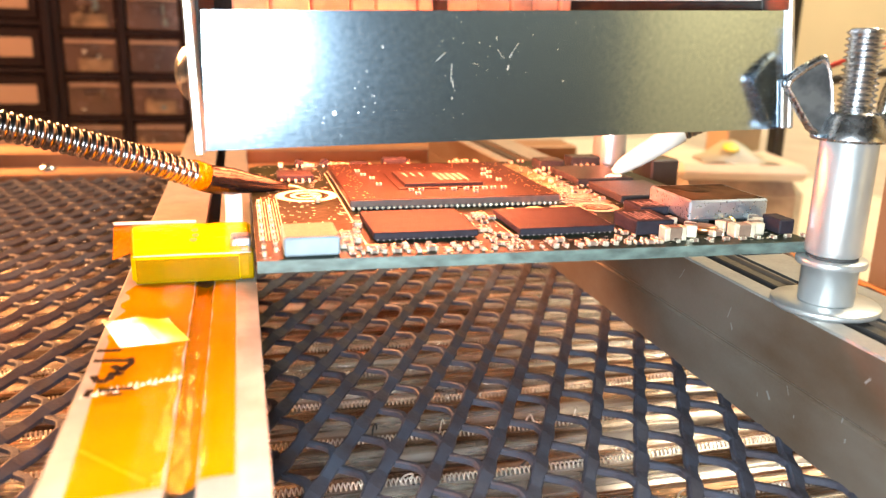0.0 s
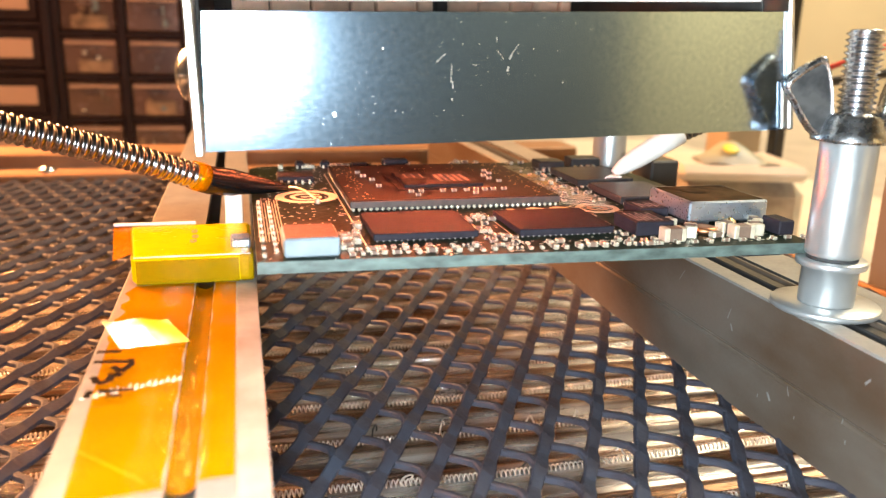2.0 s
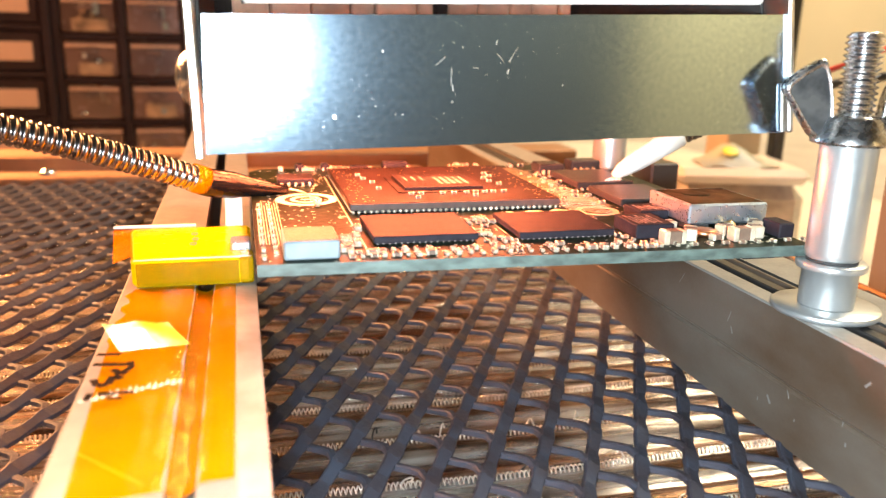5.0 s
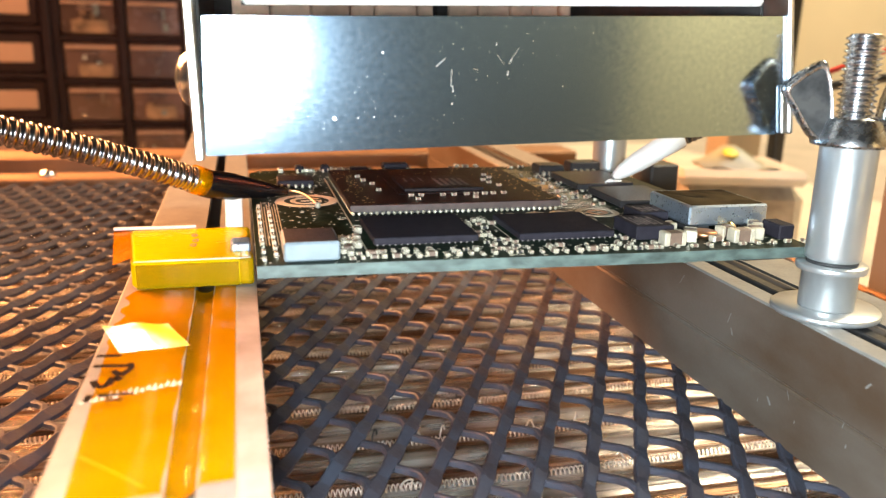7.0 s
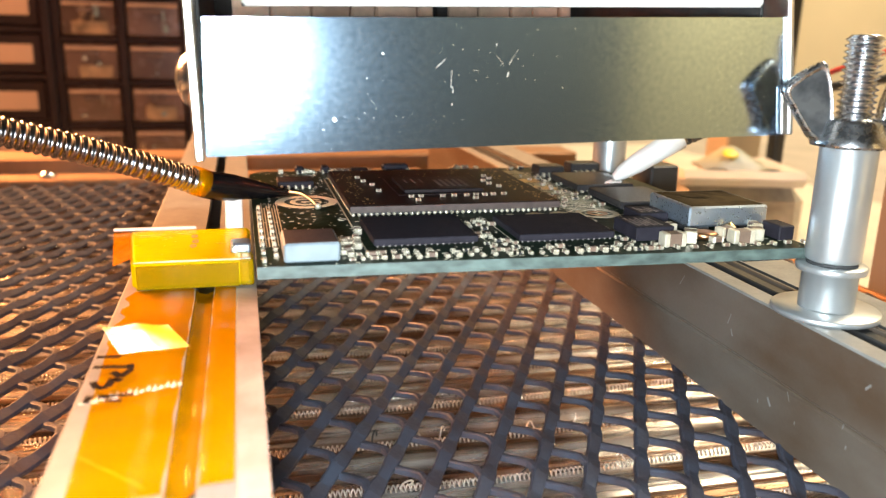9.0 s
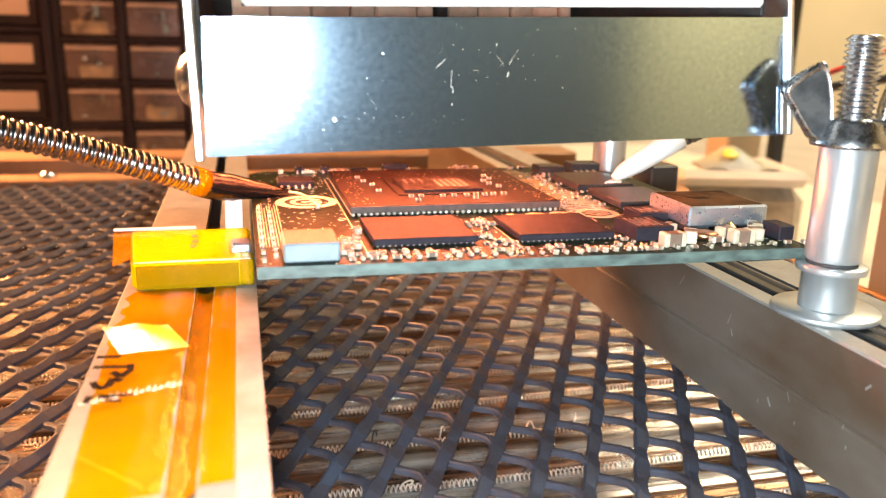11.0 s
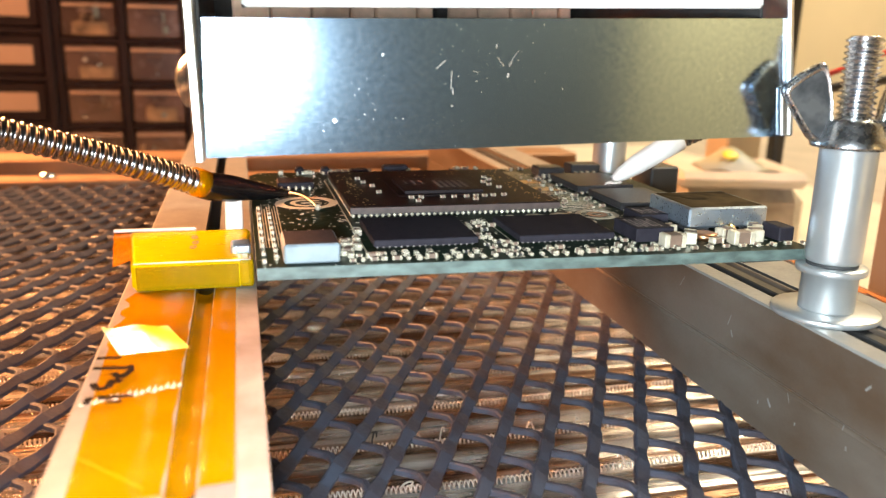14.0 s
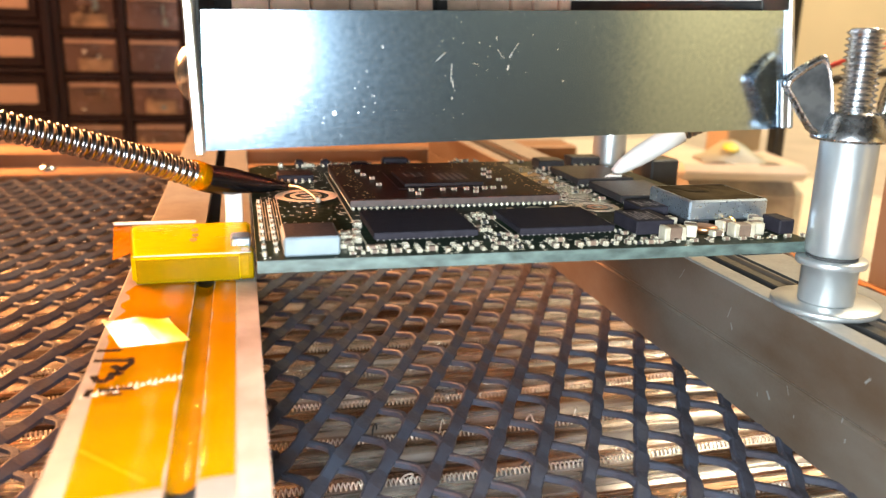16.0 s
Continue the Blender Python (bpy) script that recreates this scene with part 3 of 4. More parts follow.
def clamp():
    """The taped block that carries the board's edge."""
    t = thing("taped_clamp_block", "aluminium clamp block wrapped in amber tape", "clamp", (0, 0, 0))
    def splayed(bm):
        """The block widens towards its far end."""
        for v in bm.verts:
            if v.co.y > 31 and v.co.x < -9:
                v.co.x -= 2.5
        return bm
    part("block", splayed(box(B(), -17.6, 21.8, -9.0, -0.6, 41.5, -4.9, 0.5)), M_BLOCK, t, "brushed aluminium block")
    part("tape_wrap", splayed(box(B(), -17.9, 21.5, -8.95, -0.4, 42.0, -4.6, 0.6)), M_TAPE_NEW, t, "shiny amber tape")
    part("tape_wrap", box(B(), -2.3, 21.2, -8.9, -0.25, 24.5, -4.55, 0.3), M_TAPE_GREEN, t, "greenish amber tape")
    # overlap covers the front, so its shade is put into the colour
    part("front_shade_layer", box(B(), -17.2, 21.3, -8.9, -2.4, 21.45, -5.2, 0.05), M_TAPE_GREEN, t, "overlapping amber layer, extended to darken the shaded front")
    # highlight along the worn edge, made as a pale strip
    part("worn_edge_glint", tube(B(), [(-17.5, 21.55, -4.72), (-12, 21.5, -4.66), (-6, 21.52, -4.68), (-0.6, 21.5, -4.72)], [0.10, 0.16, 0.13, 0.17], 6), M_INK, t, "pale strip for the highlight on the worn tape edge")
    for sx, sy in ((-9.4, 30.0), (-9.2, 33.0), (-9.5, 36.5)):
        part("print_mark", ring(B(), sx, sy, -4.59, -4.56, 0.25, 0.55, 12, squash=1.8), M_WOOD, t, "small brown mark")
    bm = curl(B(), [(-20.4 - 0.122 * (y - 21.5), y, -4.9 - 0.02 * (42 - y) ** 1.3) for y in (42, 39, 36, 32, 28, 24)], [(-17.8 - 0.122 * (y - 21.5), y, -4.75) for y in (42, 39, 36, 32, 28, 24)])
    part("tape_flap", bm, M_TAPE, t, "loose amber tape flap")
    part("tape_lip", box(B(), -22.9, 41.6, -4.6, -9.5, 42.3, -4.1, 0.15), M_CERAMIC, t, "bright tape edge")
    part("upright", box(B(), -4.6, 42.4, -9.0, -1.6, 45, 1.4, 0.3), M_CERAMIC, t, "pale upright strip")
    part("shim", box(B(), -3.6, 25.0, -4.85, -0.5, 28.5, -3.2, 0.3), M_CANMETAL, t, "blue-grey metal shim")


clamp()

# ---- stand-off posts ----


def post(x, y):
    t = thing("standoff_post", "threaded stand-off post with aluminium sleeves and wing nut", "standoff", (x, y, 0), group="stand-off posts")
    part("washer", lathe(B(), [(2.6, -9.2), (7.3, -9.2), (7.5, -9.0), (7.5, -8.5), (7.3, -8.3), (2.6, -8.3)], 48), M_ALU, t, "flat aluminium washer")
    part("lower_sleeve", lathe(B(), [(2.6, -8.3), (3.8, -8.3), (3.85, -8.0), (3.85, -2.9), (4.75, -2.7), (4.85, -2.5), (4.85, -1.9), (4.65, -1.7), (2.6, -1.7)], 40), M_ALU, t, "flanged aluminium sleeve")
    part("upper_sleeve", lathe(B(), [(3.2, -1.25), (3.5, -1.2), (3.78, -0.95), (3.82, -0.4), (3.82, 14.9), (3.6, 15.2), (2.6, 15.2)], 40), M_ALU, t, "plain aluminium sleeve")
    # dark ring stands in for the shaded gap between the sleeves
    part("gap_ring", lathe(B(), [(2.6, -1.7), (3.5, -1.7), (3.5, -1.25), (2.6, -1.25)], 28), M_SLOT, t, "dark ring standing for the shaded gap")
    prof = [(0.5, -9.0)]
    zz = 15.0
    prof += [(2.4, -9.0), (2.4, zz)]
    while zz < 29.4:
        prof += [(2.05, zz + 0.2), (2.5, zz + 0.45), (2.5, zz + 0.6), (2.05, zz + 0.82)]
        zz += 0.82
    prof += [(2.1, zz), (1.9, zz + 0.3), (0.1, zz + 0.35)]
    part("threaded_rod", lathe(B(), prof, 28), M_ZINC, t, "bright threaded rod")
    nut = part("wing_nut", lathe(B(), [(2.5, 15.2), (5.2, 15.2), (5.3, 15.6), (4.6, 16.6), (4.0, 18.4), (3.6, 19.0), (2.5, 19.2)], 32), M_NUT, t, "bright zinc wing nut")
    for side in (-1, 1):
        # a pressed wing: rounded rim, slightly dished faces, thick root
        out = [(3.0, 15.4), (4.6, 15.1), (6.2, 16.2), (7.8, 18.2), (9.4, 20.5), (10.6, 22.1), (10.75, 22.8), (10.3, 23.5), (8.4, 25.1), (6.6, 26.2), (5.7, 26.6), (5.1, 26.3), (4.3, 24.4), (3.6, 21.5), (3.2, 18.2)]
        cx, cz, n = 6.0, 20.6, len(out)
        bm, loops = B(), []
        for y, k in ((-0.75, 0.80), (-1.2, 0.86), (-1.15, 0.93), (-0.75, 0.985), (0, 1.0), (0.75, 0.985), (1.15, 0.93), (1.2, 0.86), (0.75, 0.80)):
            loops.append([bm.verts.new((0.95 * (cx + (px - cx) * k), y * (1.25 - 0.035 * (pz - 15)), cz + (pz - cz) * k)) for px, pz in out])
        for p, q in zip(loops, loops[1:]):
            for k in range(n):
                f = bm.faces.new([p[k], p[(k + 1) % n], q[(k + 1) % n], q[k]])
                f.smooth, f.material_index = True, 1
        bm.faces.new(loops[0]), bm.faces.new(loops[-1])
        part("wing", bm, (M_WING, M_NUT), nut, turn=(0, 0, 163 if side < 0 else 343))
    return t


post(80.6, -5.2)
post(82.5, 73.0)

# ---- the circuit board ----
BOARD = thing("circuit_board", "dark green graphics circuit board with black chips", "circuit board")


def board():
    bm = B()
    out = [(0, 0), (30, -1.0), (55, -2.0), (78.5, -2.6), (79.2, -1.0), (79.2, 8), (80, 9), (80, 60), (76, 73), (2, 73), (0, 70)]
    prism(bm, out, -1.6, 0)
    bm.faces.ensure_lookup_table()
    for f in bm.faces:
        f.normal_update()
        f.material_index = 0 if abs(f.normal.z) > 0.9 else 1
    part("laminate", bm, (M_PCB, M_EDGE), BOARD, "green fibreglass laminate")
    rng = random.Random(7)

    # graphics chip: substrate, balls, die with frame and small capacitors
    gpu = part("graphics_chip", box(B(), 15.3, 26.5, 0.7, 51.2, 61.2, 1.9, 0.12), M_SUB, BOARD, "large dark ball-grid chip package")
    part("package_edge", box(B(), 15.25, 26.35, 0.75, 51.25, 26.5, 1.8, 0.05), M_SUBEDGE, gpu)
    part("die_frame", box(B(), 24.6, 34.0, 1.9, 41.6, 49.6, 2.1, 0.08), M_SUB, gpu)
    part("die", box(B(), 26.0, 35.4, 2.1, 40.2, 48.2, 2.65, 0.06), M_DIE, gpu, "polished dark silicon die")
    ball = B()
    lathe_at(ball, 0, 0, 0, 0.34)
    ball = mesh_of("solder_ball", ball, M_SOLDER)
    for k in range(37):
        put("solder_ball", ball, gpu, (15.8 + k * 0.97, 26.9, 0.37))
    for k in range(1, 35):
        put("solder_ball", ball, gpu, (15.7, 26.9 + k * 0.98, 0.37))
    dots, spots = B(), random.Random(21)
    for k in range(150):
        side = spots.random()
        px = spots.uniform(15.8, 19.5) if side < 0.45 else spots.uniform(46.5, 50.6) if side < 0.8 else spots.uniform(20, 46)
        py = spots.uniform(27.2, 60.5) if side < 0.8 else spots.uniform(52, 60.6)
        q = spots.uniform(0.08, 0.22)
        prism(dots, [(px - q, py - q), (px + q, py - q), (px + q, py + q), (px - q, py + q)], 1.9, 1.915)
    tagged(part("test_pad", dots, M_GOLD, gpu, "tiny gold test pads"), kind="stuff")
    inner = B()
    box(inner, 16.6, 27.8, 0.02, 50.0, 60, 0.7, 0.05)
    part("chip_core", inner, M_SLOT, gpu)
    # text marks on the die, as bars
    for k in range(5):
        part("die_mark", box(B(), 33.0 + k * 1.2, 38, 2.65, 33.6 + k * 1.2, 45, 2.67, 0.005), M_LASER, gpu)
    for k in range(3):
        part("die_mark", box(B(), 27.5 + k * 1.5, 42, 2.65, 27.9 + k * 1.5, 46, 2.67, 0.005), M_LASER, gpu)

    # memory chips
    # balls coloured darker for the shade under the memory chips' edges
    shaded_ball = B()
    lathe_at(shaded_ball, 0, 0, 0, 0.17)
    shaded_ball = mesh_of("solder_ball", shaded_ball, M_LASER)
    for x0, y0, x1, y1 in ((15.9, 6.8, 31.0, 20.8), (37.0, 6.2, 51.8, 19.4)):
        c = part("memory_chip", box(B(), x0, y0, 0.35, x1, y1, 1.3, 0.12), M_CHIP, BOARD, "black memory chip")
        for k in range(17):
            put("solder_ball", shaded_ball, c, (x0 + 0.6 + k * 0.86, y0 + 0.55, 0.18))
        part("chip_core", box(B(), x0 + 1, y0 + 1, 0.02, x1 - 1, y1 - 1, 0.35, 0.02), M_CHIP, c)
    # power chips at the far side
    for x0, y0, x1, y1, z in ((62.3, 25.6, 74.0, 39.5, 1.5), (61.4, 42.2, 73.2, 57.0, 1.5)):
        c = part("power_chip", box(B(), x0, y0, 0.3, x1, y1, z, 0.15), M_CHIP_SHEEN, BOARD, "flat black power chip with a sheen")
        for k in range(8):
            part("lead", box(B(), x0 + 0.6 + k * 1.35, y0 - 0.6, 0.02, x0 + 1.1 + k * 1.35, y0 + 0.2, 0.5, 0.05), M_SOLDER, c)
        part("chip_core", box(B(), x0 + 0.5, y0 + 0.5, 0.02, x1 - 0.5, y1 - 0.5, 0.3, 0.02), M_CHIP, c)
    for x0, y0, x1, y1, z in ((60.2, 60.0, 66.0, 65.0, 2.2), (68.6, 62.5, 75.4, 67, 2.4)):
        c = part("driver_chip", box(B(), x0, y0, 0.25, x1, y1, z, 0.25), M_CHIP_SHEEN, BOARD, "small black chip with bright leads")
        for k in range(4):
            part("lead", box(B(), x0 + 0.6 + k * 1.4, y0 - 0.9, 0.02, x0 + 1.1 + k * 1.4, y0 + 0.1, 1.0, 0.1), M_SOLDER, c)
        part("chip_core", box(B(), x0 + 0.3, y0 + 0.3, 0.02, x1 - 0.3, y1 - 0.3, 0.25, 0.02), M_CHIP, c)

    # shielded inductor
    ind = part("inductor", box(B(), 64.9, 7.8, 1.0, 78.6, 20.6, 4.2, 0.28), M_CANMETAL, BOARD, "large grey metal shielded inductor")
    part("worn_top", box(B(), 65.4, 8.3, 4.2, 78.1, 20.1, 4.23, 0.01), M_WORN, ind, "bronze worn top")
    bm = lathe(B(), [(2.4, 4.23), (2.3, 4.30), (1.6, 4.33), (1.2, 4.28), (0.2, 4.26)], 28)
    part("dimple", bm, M_WORN, ind, "worn dimple", (70.5, 16.0, 0))
    for fx in (65.6, 74.4):
        part("foot", box(B(), fx, 8.6, 0.02, fx + 3.4, 19.8, 1.0, 0.1), M_SLOT, ind)
    part("copper_pad", lathe(B(), [(1.9, 0.02), (1.9, 0.9), (1.4, 1.0), (0.2, 1.0)], 20), M_COPPER, BOARD, "copper winding end", (66.2, 5.4, 0))
    part("solder_blob", lathe(B(), [(1.2, 0.02), (1.15, 0.8), (0.8, 1.6), (0.1, 2.0)], 14), M_GOLD, BOARD, "amber flux and solder blob", (71.0, 6.2, 0.0))

    # two black power packages with printed tops
    for x0, y0, w, d in ((54.4, 4.4, 6.1, 7.6), (59.6, 13.2, 4.9, 6.0)):
        c = part("power_transistor", box(B(), x0, y0, 0.1, x0 + w, y0 + d, 2.2, 0.12), M_CHIP, BOARD, "black power transistor with printed bars")
        for k in range(7):
            part("print_bar", box(B(), x0 + 0.7 + k * 0.62, y0 + 1.0 + 0.4 * (k % 2), 2.2, x0 + 1.1 + k * 0.62, y0 + d - 1.2 - 0.7 * (k % 3), 2.215, 0.003), M_PRINT, c)

    # pale inductor beside the front edge
    ind2 = part("small_inductor", box(B(), 3.4, 1.0, 0.05, 10.6, 9.0, 2.6, 0.25), M_FERRITE, BOARD, "pale square inductor with a dull dark top")
    part("inductor_top", box(B(), 3.65, 1.25, 2.6, 10.35, 8.75, 2.63, 0.01), M_FERRITE_TOP, ind2)

    # tall capacitors by the right front
    def capacitor(x, y, w, d, h, turn=0, mat=M_CAP):
        me = mesh_of("capacitor", box(B(), -w / 2, -d / 2, 0.1, w / 2, d / 2, h, 0.1), mat)
        c = put("capacitor", me, BOARD, (x, y, 0), (0, 0, turn))
        e = w * 0.24
        for s in (-1, 1):
            part("terminal", box(B(), s * (w / 2 - e / 2) - e / 2 - 0.03, -d / 2 - 0.05, 0.02, s * (w / 2 - e / 2) + e / 2 + 0.03, d / 2 + 0.05, h + 0.05, 0.15), M_TERMINAL, c)
        return c
    for x, y, w, d, h, t in ((58.7, 1.6, 3.4, 2.0, 2.0, 0), (62.6, 3.4, 3.0, 1.8, 1.8, 60), (70.0, 1.7, 3.4, 2.0, 2.0, 0), (73.6, 3.4, 3.0, 1.8, 1.8, 70),
                             (61.0, 6.4, 1.8, 1.2, 2.2, 90), (69.4, 5.0, 2.8, 1.6, 1.7, 20), (66.4, 2.4, 2.0, 1.2, 0.9, 10), (75.6, 6.4, 2.6, 1.5, 1.8, 75)):
        capacitor(x, y, w, d, h, t)
    part("power_transistor", box(B(), 76.4, 1.5, 0.05, 79.0, 6.0, 2.3, 0.2), M_CHIP, BOARD, "small black power part")

    # rows of tiny capacitors and resistors
    tiny = mesh_of("chip_capacitor", box(B(), -0.7, -0.4, 0.08, 0.7, 0.4, 0.75, 0.08), M_CAP)
    tiny_r = mesh_of("chip_resistor", box(B(), -0.7, -0.4, 0.08, 0.7, 0.4, 0.5, 0.06), M_RESIST)
    ends = mesh_of("terminal", box(B(), -0.23, -0.46, 0.02, 0.23, 0.46, 0.82, 0.14), M_SOLDER)

    def small(x, y, turn=0, res=False, size=1.0):
        c = put("chip_resistor" if res else "chip_capacitor", tiny_r if res else tiny, BOARD, (x, y, 0), (0, 0, turn))
        c.scale = (size, size, size)
        for s in (-0.56, 0.56):
            put("terminal", ends, c, (s, 0, 0))
    x = 12.2
    while x < 57:
        front = -0.028 * x
        if not 56 < x < 57:
            small(x, front + 1.5 + rng.uniform(-0.3, 0.5), rng.choice((0, 90, 90)), rng.random() < 0.3, rng.uniform(0.55, 1.05))
            if rng.random() < 0.75:
                small(x + rng.uniform(-0.4, 0.4), front + 3.7 + rng.uniform(-0.3, 0.5), rng.choice((0, 90)), rng.random() < 0.3, rng.uniform(0.5, 0.95))
        x += rng.uniform(1.3, 2.2)
    for k in range(26):
        small(rng.uniform(31.8, 36.4), rng.uniform(2, 21), rng.choice((0, 90)), rng.random() < 0.35, rng.uniform(0.45, 0.85))
    for k in range(14):
        small(rng.uniform(11.2, 15.0), rng.uniform(2, 16), rng.choice((0, 90)), rng.random() < 0.2, rng.uniform(0.8, 1.3))
    for k in range(34):
        small(rng.uniform(52.0, 54.2), rng.uniform(4, 62), rng.choice((0, 90)), rng.random() < 0.35, rng.uniform(0.45, 0.85))
    for k in range(26):
        small(rng.uniform(54.6, 61.6), rng.uniform(29, 62), rng.choice((0, 90)), rng.random() < 0.35, rng.uniform(0.45, 0.9))
    for k in range(9):
        small(1.0, 2.5 + k * 4.2 + rng.uniform(-0.5, 0.5), 90, rng.random() < 0.3, 0.62)
        small(2.6, 4.5 + k * 3.4 + rng.uniform(-0.5, 0.5), 90, rng.random() < 0.3, 0.62)
    for k in range(28):
        small(rng.uniform(1.5, 60), rng.uniform(70.4, 72.3), rng.choice((0, 90)), rng.random() < 0.4, rng.uniform(0.7, 1.2))
    for k in range(10):
        small(56 + 2.6 * k, -1.0 + rng.uniform(-0.2, 0.2) + 0.9, rng.choice((0, 90)), False, 0.7)
    # bare pads and vias between the parts
    pads = B()
    taken = ((15, 26, 51.5, 61.5), (15.5, 6, 31.4, 21), (36.6, 5.8, 52.2, 19.8), (3, 0.5, 11, 9.4), (62, 25, 80, 70), (54, 4, 80, 21))
    made = 0
    while made < 620:
        px, py = rng.uniform(0.5, 78), rng.uniform(-0.8, 72)
        if py < -0.028 * px + 0.3 or any(a0 < px < a1 and b0 < py < b1 for a0, b0, a1, b1 in taken):
            continue
        q, r = rng.uniform(0.1, 0.32), rng.uniform(0.08, 0.22)
        prism(pads, [(px - q, py - r), (px + q, py - r), (px + q, py + r), (px - q, py + r)], 0.004, 0.03)
        made += 1
    tagged(part("bare_pad", pads, M_TERMINAL, BOARD, "tiny bare solder pads"), kind="stuff")
    part("underside_chip", box(B(), 70.0, 0.5, -2.7, 77.0, 6.0, -1.62, 0.2), M_CHIP, BOARD, "black chip under the board")
    # on the chip package, round the die
    for px, py in ((20.5, 48.0), (21.6, 44.2), (21.8, 38.0), (20.0, 52.0), (45.0, 51.0), (45.2, 48.2), (44.6, 40.0), (26.5, 32.4), (28.2, 32.4), (32.0, 32.3),
                   (34.0, 32.3), (36.3, 32.4), (38.0, 32.5), (39.6, 32.5), (41.2, 32.6), (43.2, 32.8), (37.2, 29.8), (27.0, 29.2), (43.4, 46.0), (43.6, 43.0)):
        c = put("chip_capacitor", tiny, gpu, (px, py, 1.85))
        c.scale = (0.62, 0.62, 0.75)
        for s in (-0.56, 0.56):
            put("terminal", ends, c, (s, 0, 0))

    # eight-lead chip, far small parts
    c = part("logic_chip", box(B(), 5.0, 52.8, 0.2, 11.8, 58.6, 1.4, 0.2), M_CHIP, BOARD, "eight-lead black logic chip")
    for k in range(5):
        part("lead", box(B(), 5.5 + k * 1.3, 52.0, 0.02, 6.0 + k * 1.3, 52.9, 0.8, 0.12), M_SOLDER, c)
    for x, w, h in ((9.4, 1.8, 1.5), (14.8, 1.8, 1.5), (21.0, 4.0, 0.9), (28.0, 5.6, 1.7)):
        c = part("far_chip", box(B(), x, 69.6, 0.05, x + w, 72.2, h, 0.35), M_CHIP, BOARD, "small black part on the far edge")
        for s in (0.2, w - 0.5):
            part("lead", box(B(), x + s, 69.2, 0.02, x + s + 0.4, 69.7, h * 0.5, 0.08), M_SOLDER, c)

    # round printed mark: two rings and a bar, and the figures behind the memory chip
    mark = B()
    ring(mark, 9.4, 40.2, 0.01, 0.04, 3.9, 5.4, 40)
    ring(mark, 9.4, 40.2, 0.01, 0.04, 2.0, 2.9, 28, 30, 330)
    prism(mark, [(8.4, 39.8), (12.0, 39.8), (12.0, 40.6), (8.4, 40.6)], 0.01, 0.04)
    part("printed_mark", mark, M_INK, BOARD, "cream printed rings")
    fig = B()
    prism(fig, [(41.8, 21.6), (43.0, 21.6), (42.4, 25.6), (41.2, 25.6)], 0.01, 0.04)
    ring(fig, 46.2, 23.6, 0.01, 0.04, 1.1, 2.0, 28, squash=1.2)
    ring(fig, 50.6, 23.8, 0.01, 0.04, 1.1, 2.0, 20, -60, 180, squash=1.2)
    prism(fig, [(49.0, 21.2), (52.2, 21.2), (52.2, 22.0), (49.0, 22.0)], 0.01, 0.04)
    part("printed_figure", fig, M_INK, BOARD, "cream printed strokes")
    hole = ring(B(), 57.2, 24.0, 0.01, 0.05, 2.7, 3.7, 32)
    part("ring_pad", hole, M_TERMINAL, BOARD, "tinned ring pad")
    part("hole_rim", ring(B(), 57.2, 24.0, 0.01, 0.07, 1.0, 1.8, 24), M_COPPER, BOARD, "copper hole rim")
    # pale copper areas beside the graphics chip, cut by gaps
    for y0, y1, x0, x1 in ((27.5, 31.6, 59.0, 61.8), (32.2, 39.5, 55.6, 61.6), (40.2, 45.4, 54.2, 60.8), (50.6, 53.4, 53.8, 60.6), (58.6, 63.5, 52.6, 59.4), (64.2, 69.0, 50.5, 58.6)):
        part("copper_pour", prism(B(), [(x0, y0), (x1, y0), (x1 - 0.5, y1), (x0 - 0.6, y1)], 0.003, 0.018), M_POUR, BOARD, "pale green copper area under the lacquer")
    # outlines and tracks
    tr = B()
    box(tr, 14.6, 3.0, 0.005, 14.85, 62.5, 0.03, 0.004)
    box(tr, 36.5, 3.0, 0.005, 36.7, 22.0, 0.03, 0.004)
    for k in range(30):
        y = 26 + 1.15 * k
        prism(tr, [(52.3 + 0.3 * (k % 3), y), (52.75 + 0.3 * (k % 3), y), (60.5 + 0.4 * (k % 2), y - 5.0), (60.05 + 0.4 * (k % 2), y - 5.0)], 0.005, 0.03)
    for k in range(9):
        box(tr, 0.6 + 0.42 * k, 10, 0.005, 0.75 + 0.42 * k, 36 + 2 * (k % 3), 0.02, 0.004)
    box(tr, 32.6, 4.0, 0.005, 32.7, 20.0, 0.03, 0.004)
    tagged(part("track_pattern", tr, M_TERMINAL, BOARD, "fine tinned tracks"), kind="stuff")
    part("gold_pad", box(box(B(), 54.0, 46.0, 0.005, 59.0, 50.0, 0.03, 0.005), 53.6, 54.0, 0.005, 58.5, 58.0, 0.03, 0.005), M_GOLD, BOARD, "bare gold pads")


def lathe_at(bm, x, y, z, r, seg=8):
    rows = []
    for h, q in ((-1, 0.35), (-0.5, 0.87), (0, 1), (0.5, 0.87), (1, 0.35)):
        rows.append([bm.verts.new((x + r * q * math.cos(a), y + r * q * math.sin(a), z + r * h)) for a in (2 * math.pi * k / seg for k in range(seg))])
    for p, q in zip(rows, rows[1:]):
        for k in range(seg):
            f = bm.faces.new([p[k], p[(k + 1) % seg], q[(k + 1) % seg], q[k]])
            f.smooth = True
    bm.faces.new(rows[0]), bm.faces.new(rows[-1])


board()

# ---- heater hood over the board ----
HOOD = thing("heater_hood", "galvanised sheet-metal infrared heater hood above the board", "heater", (0, 0, 13.85), (0, -1.55, 0))
HEATER_TUBES = []


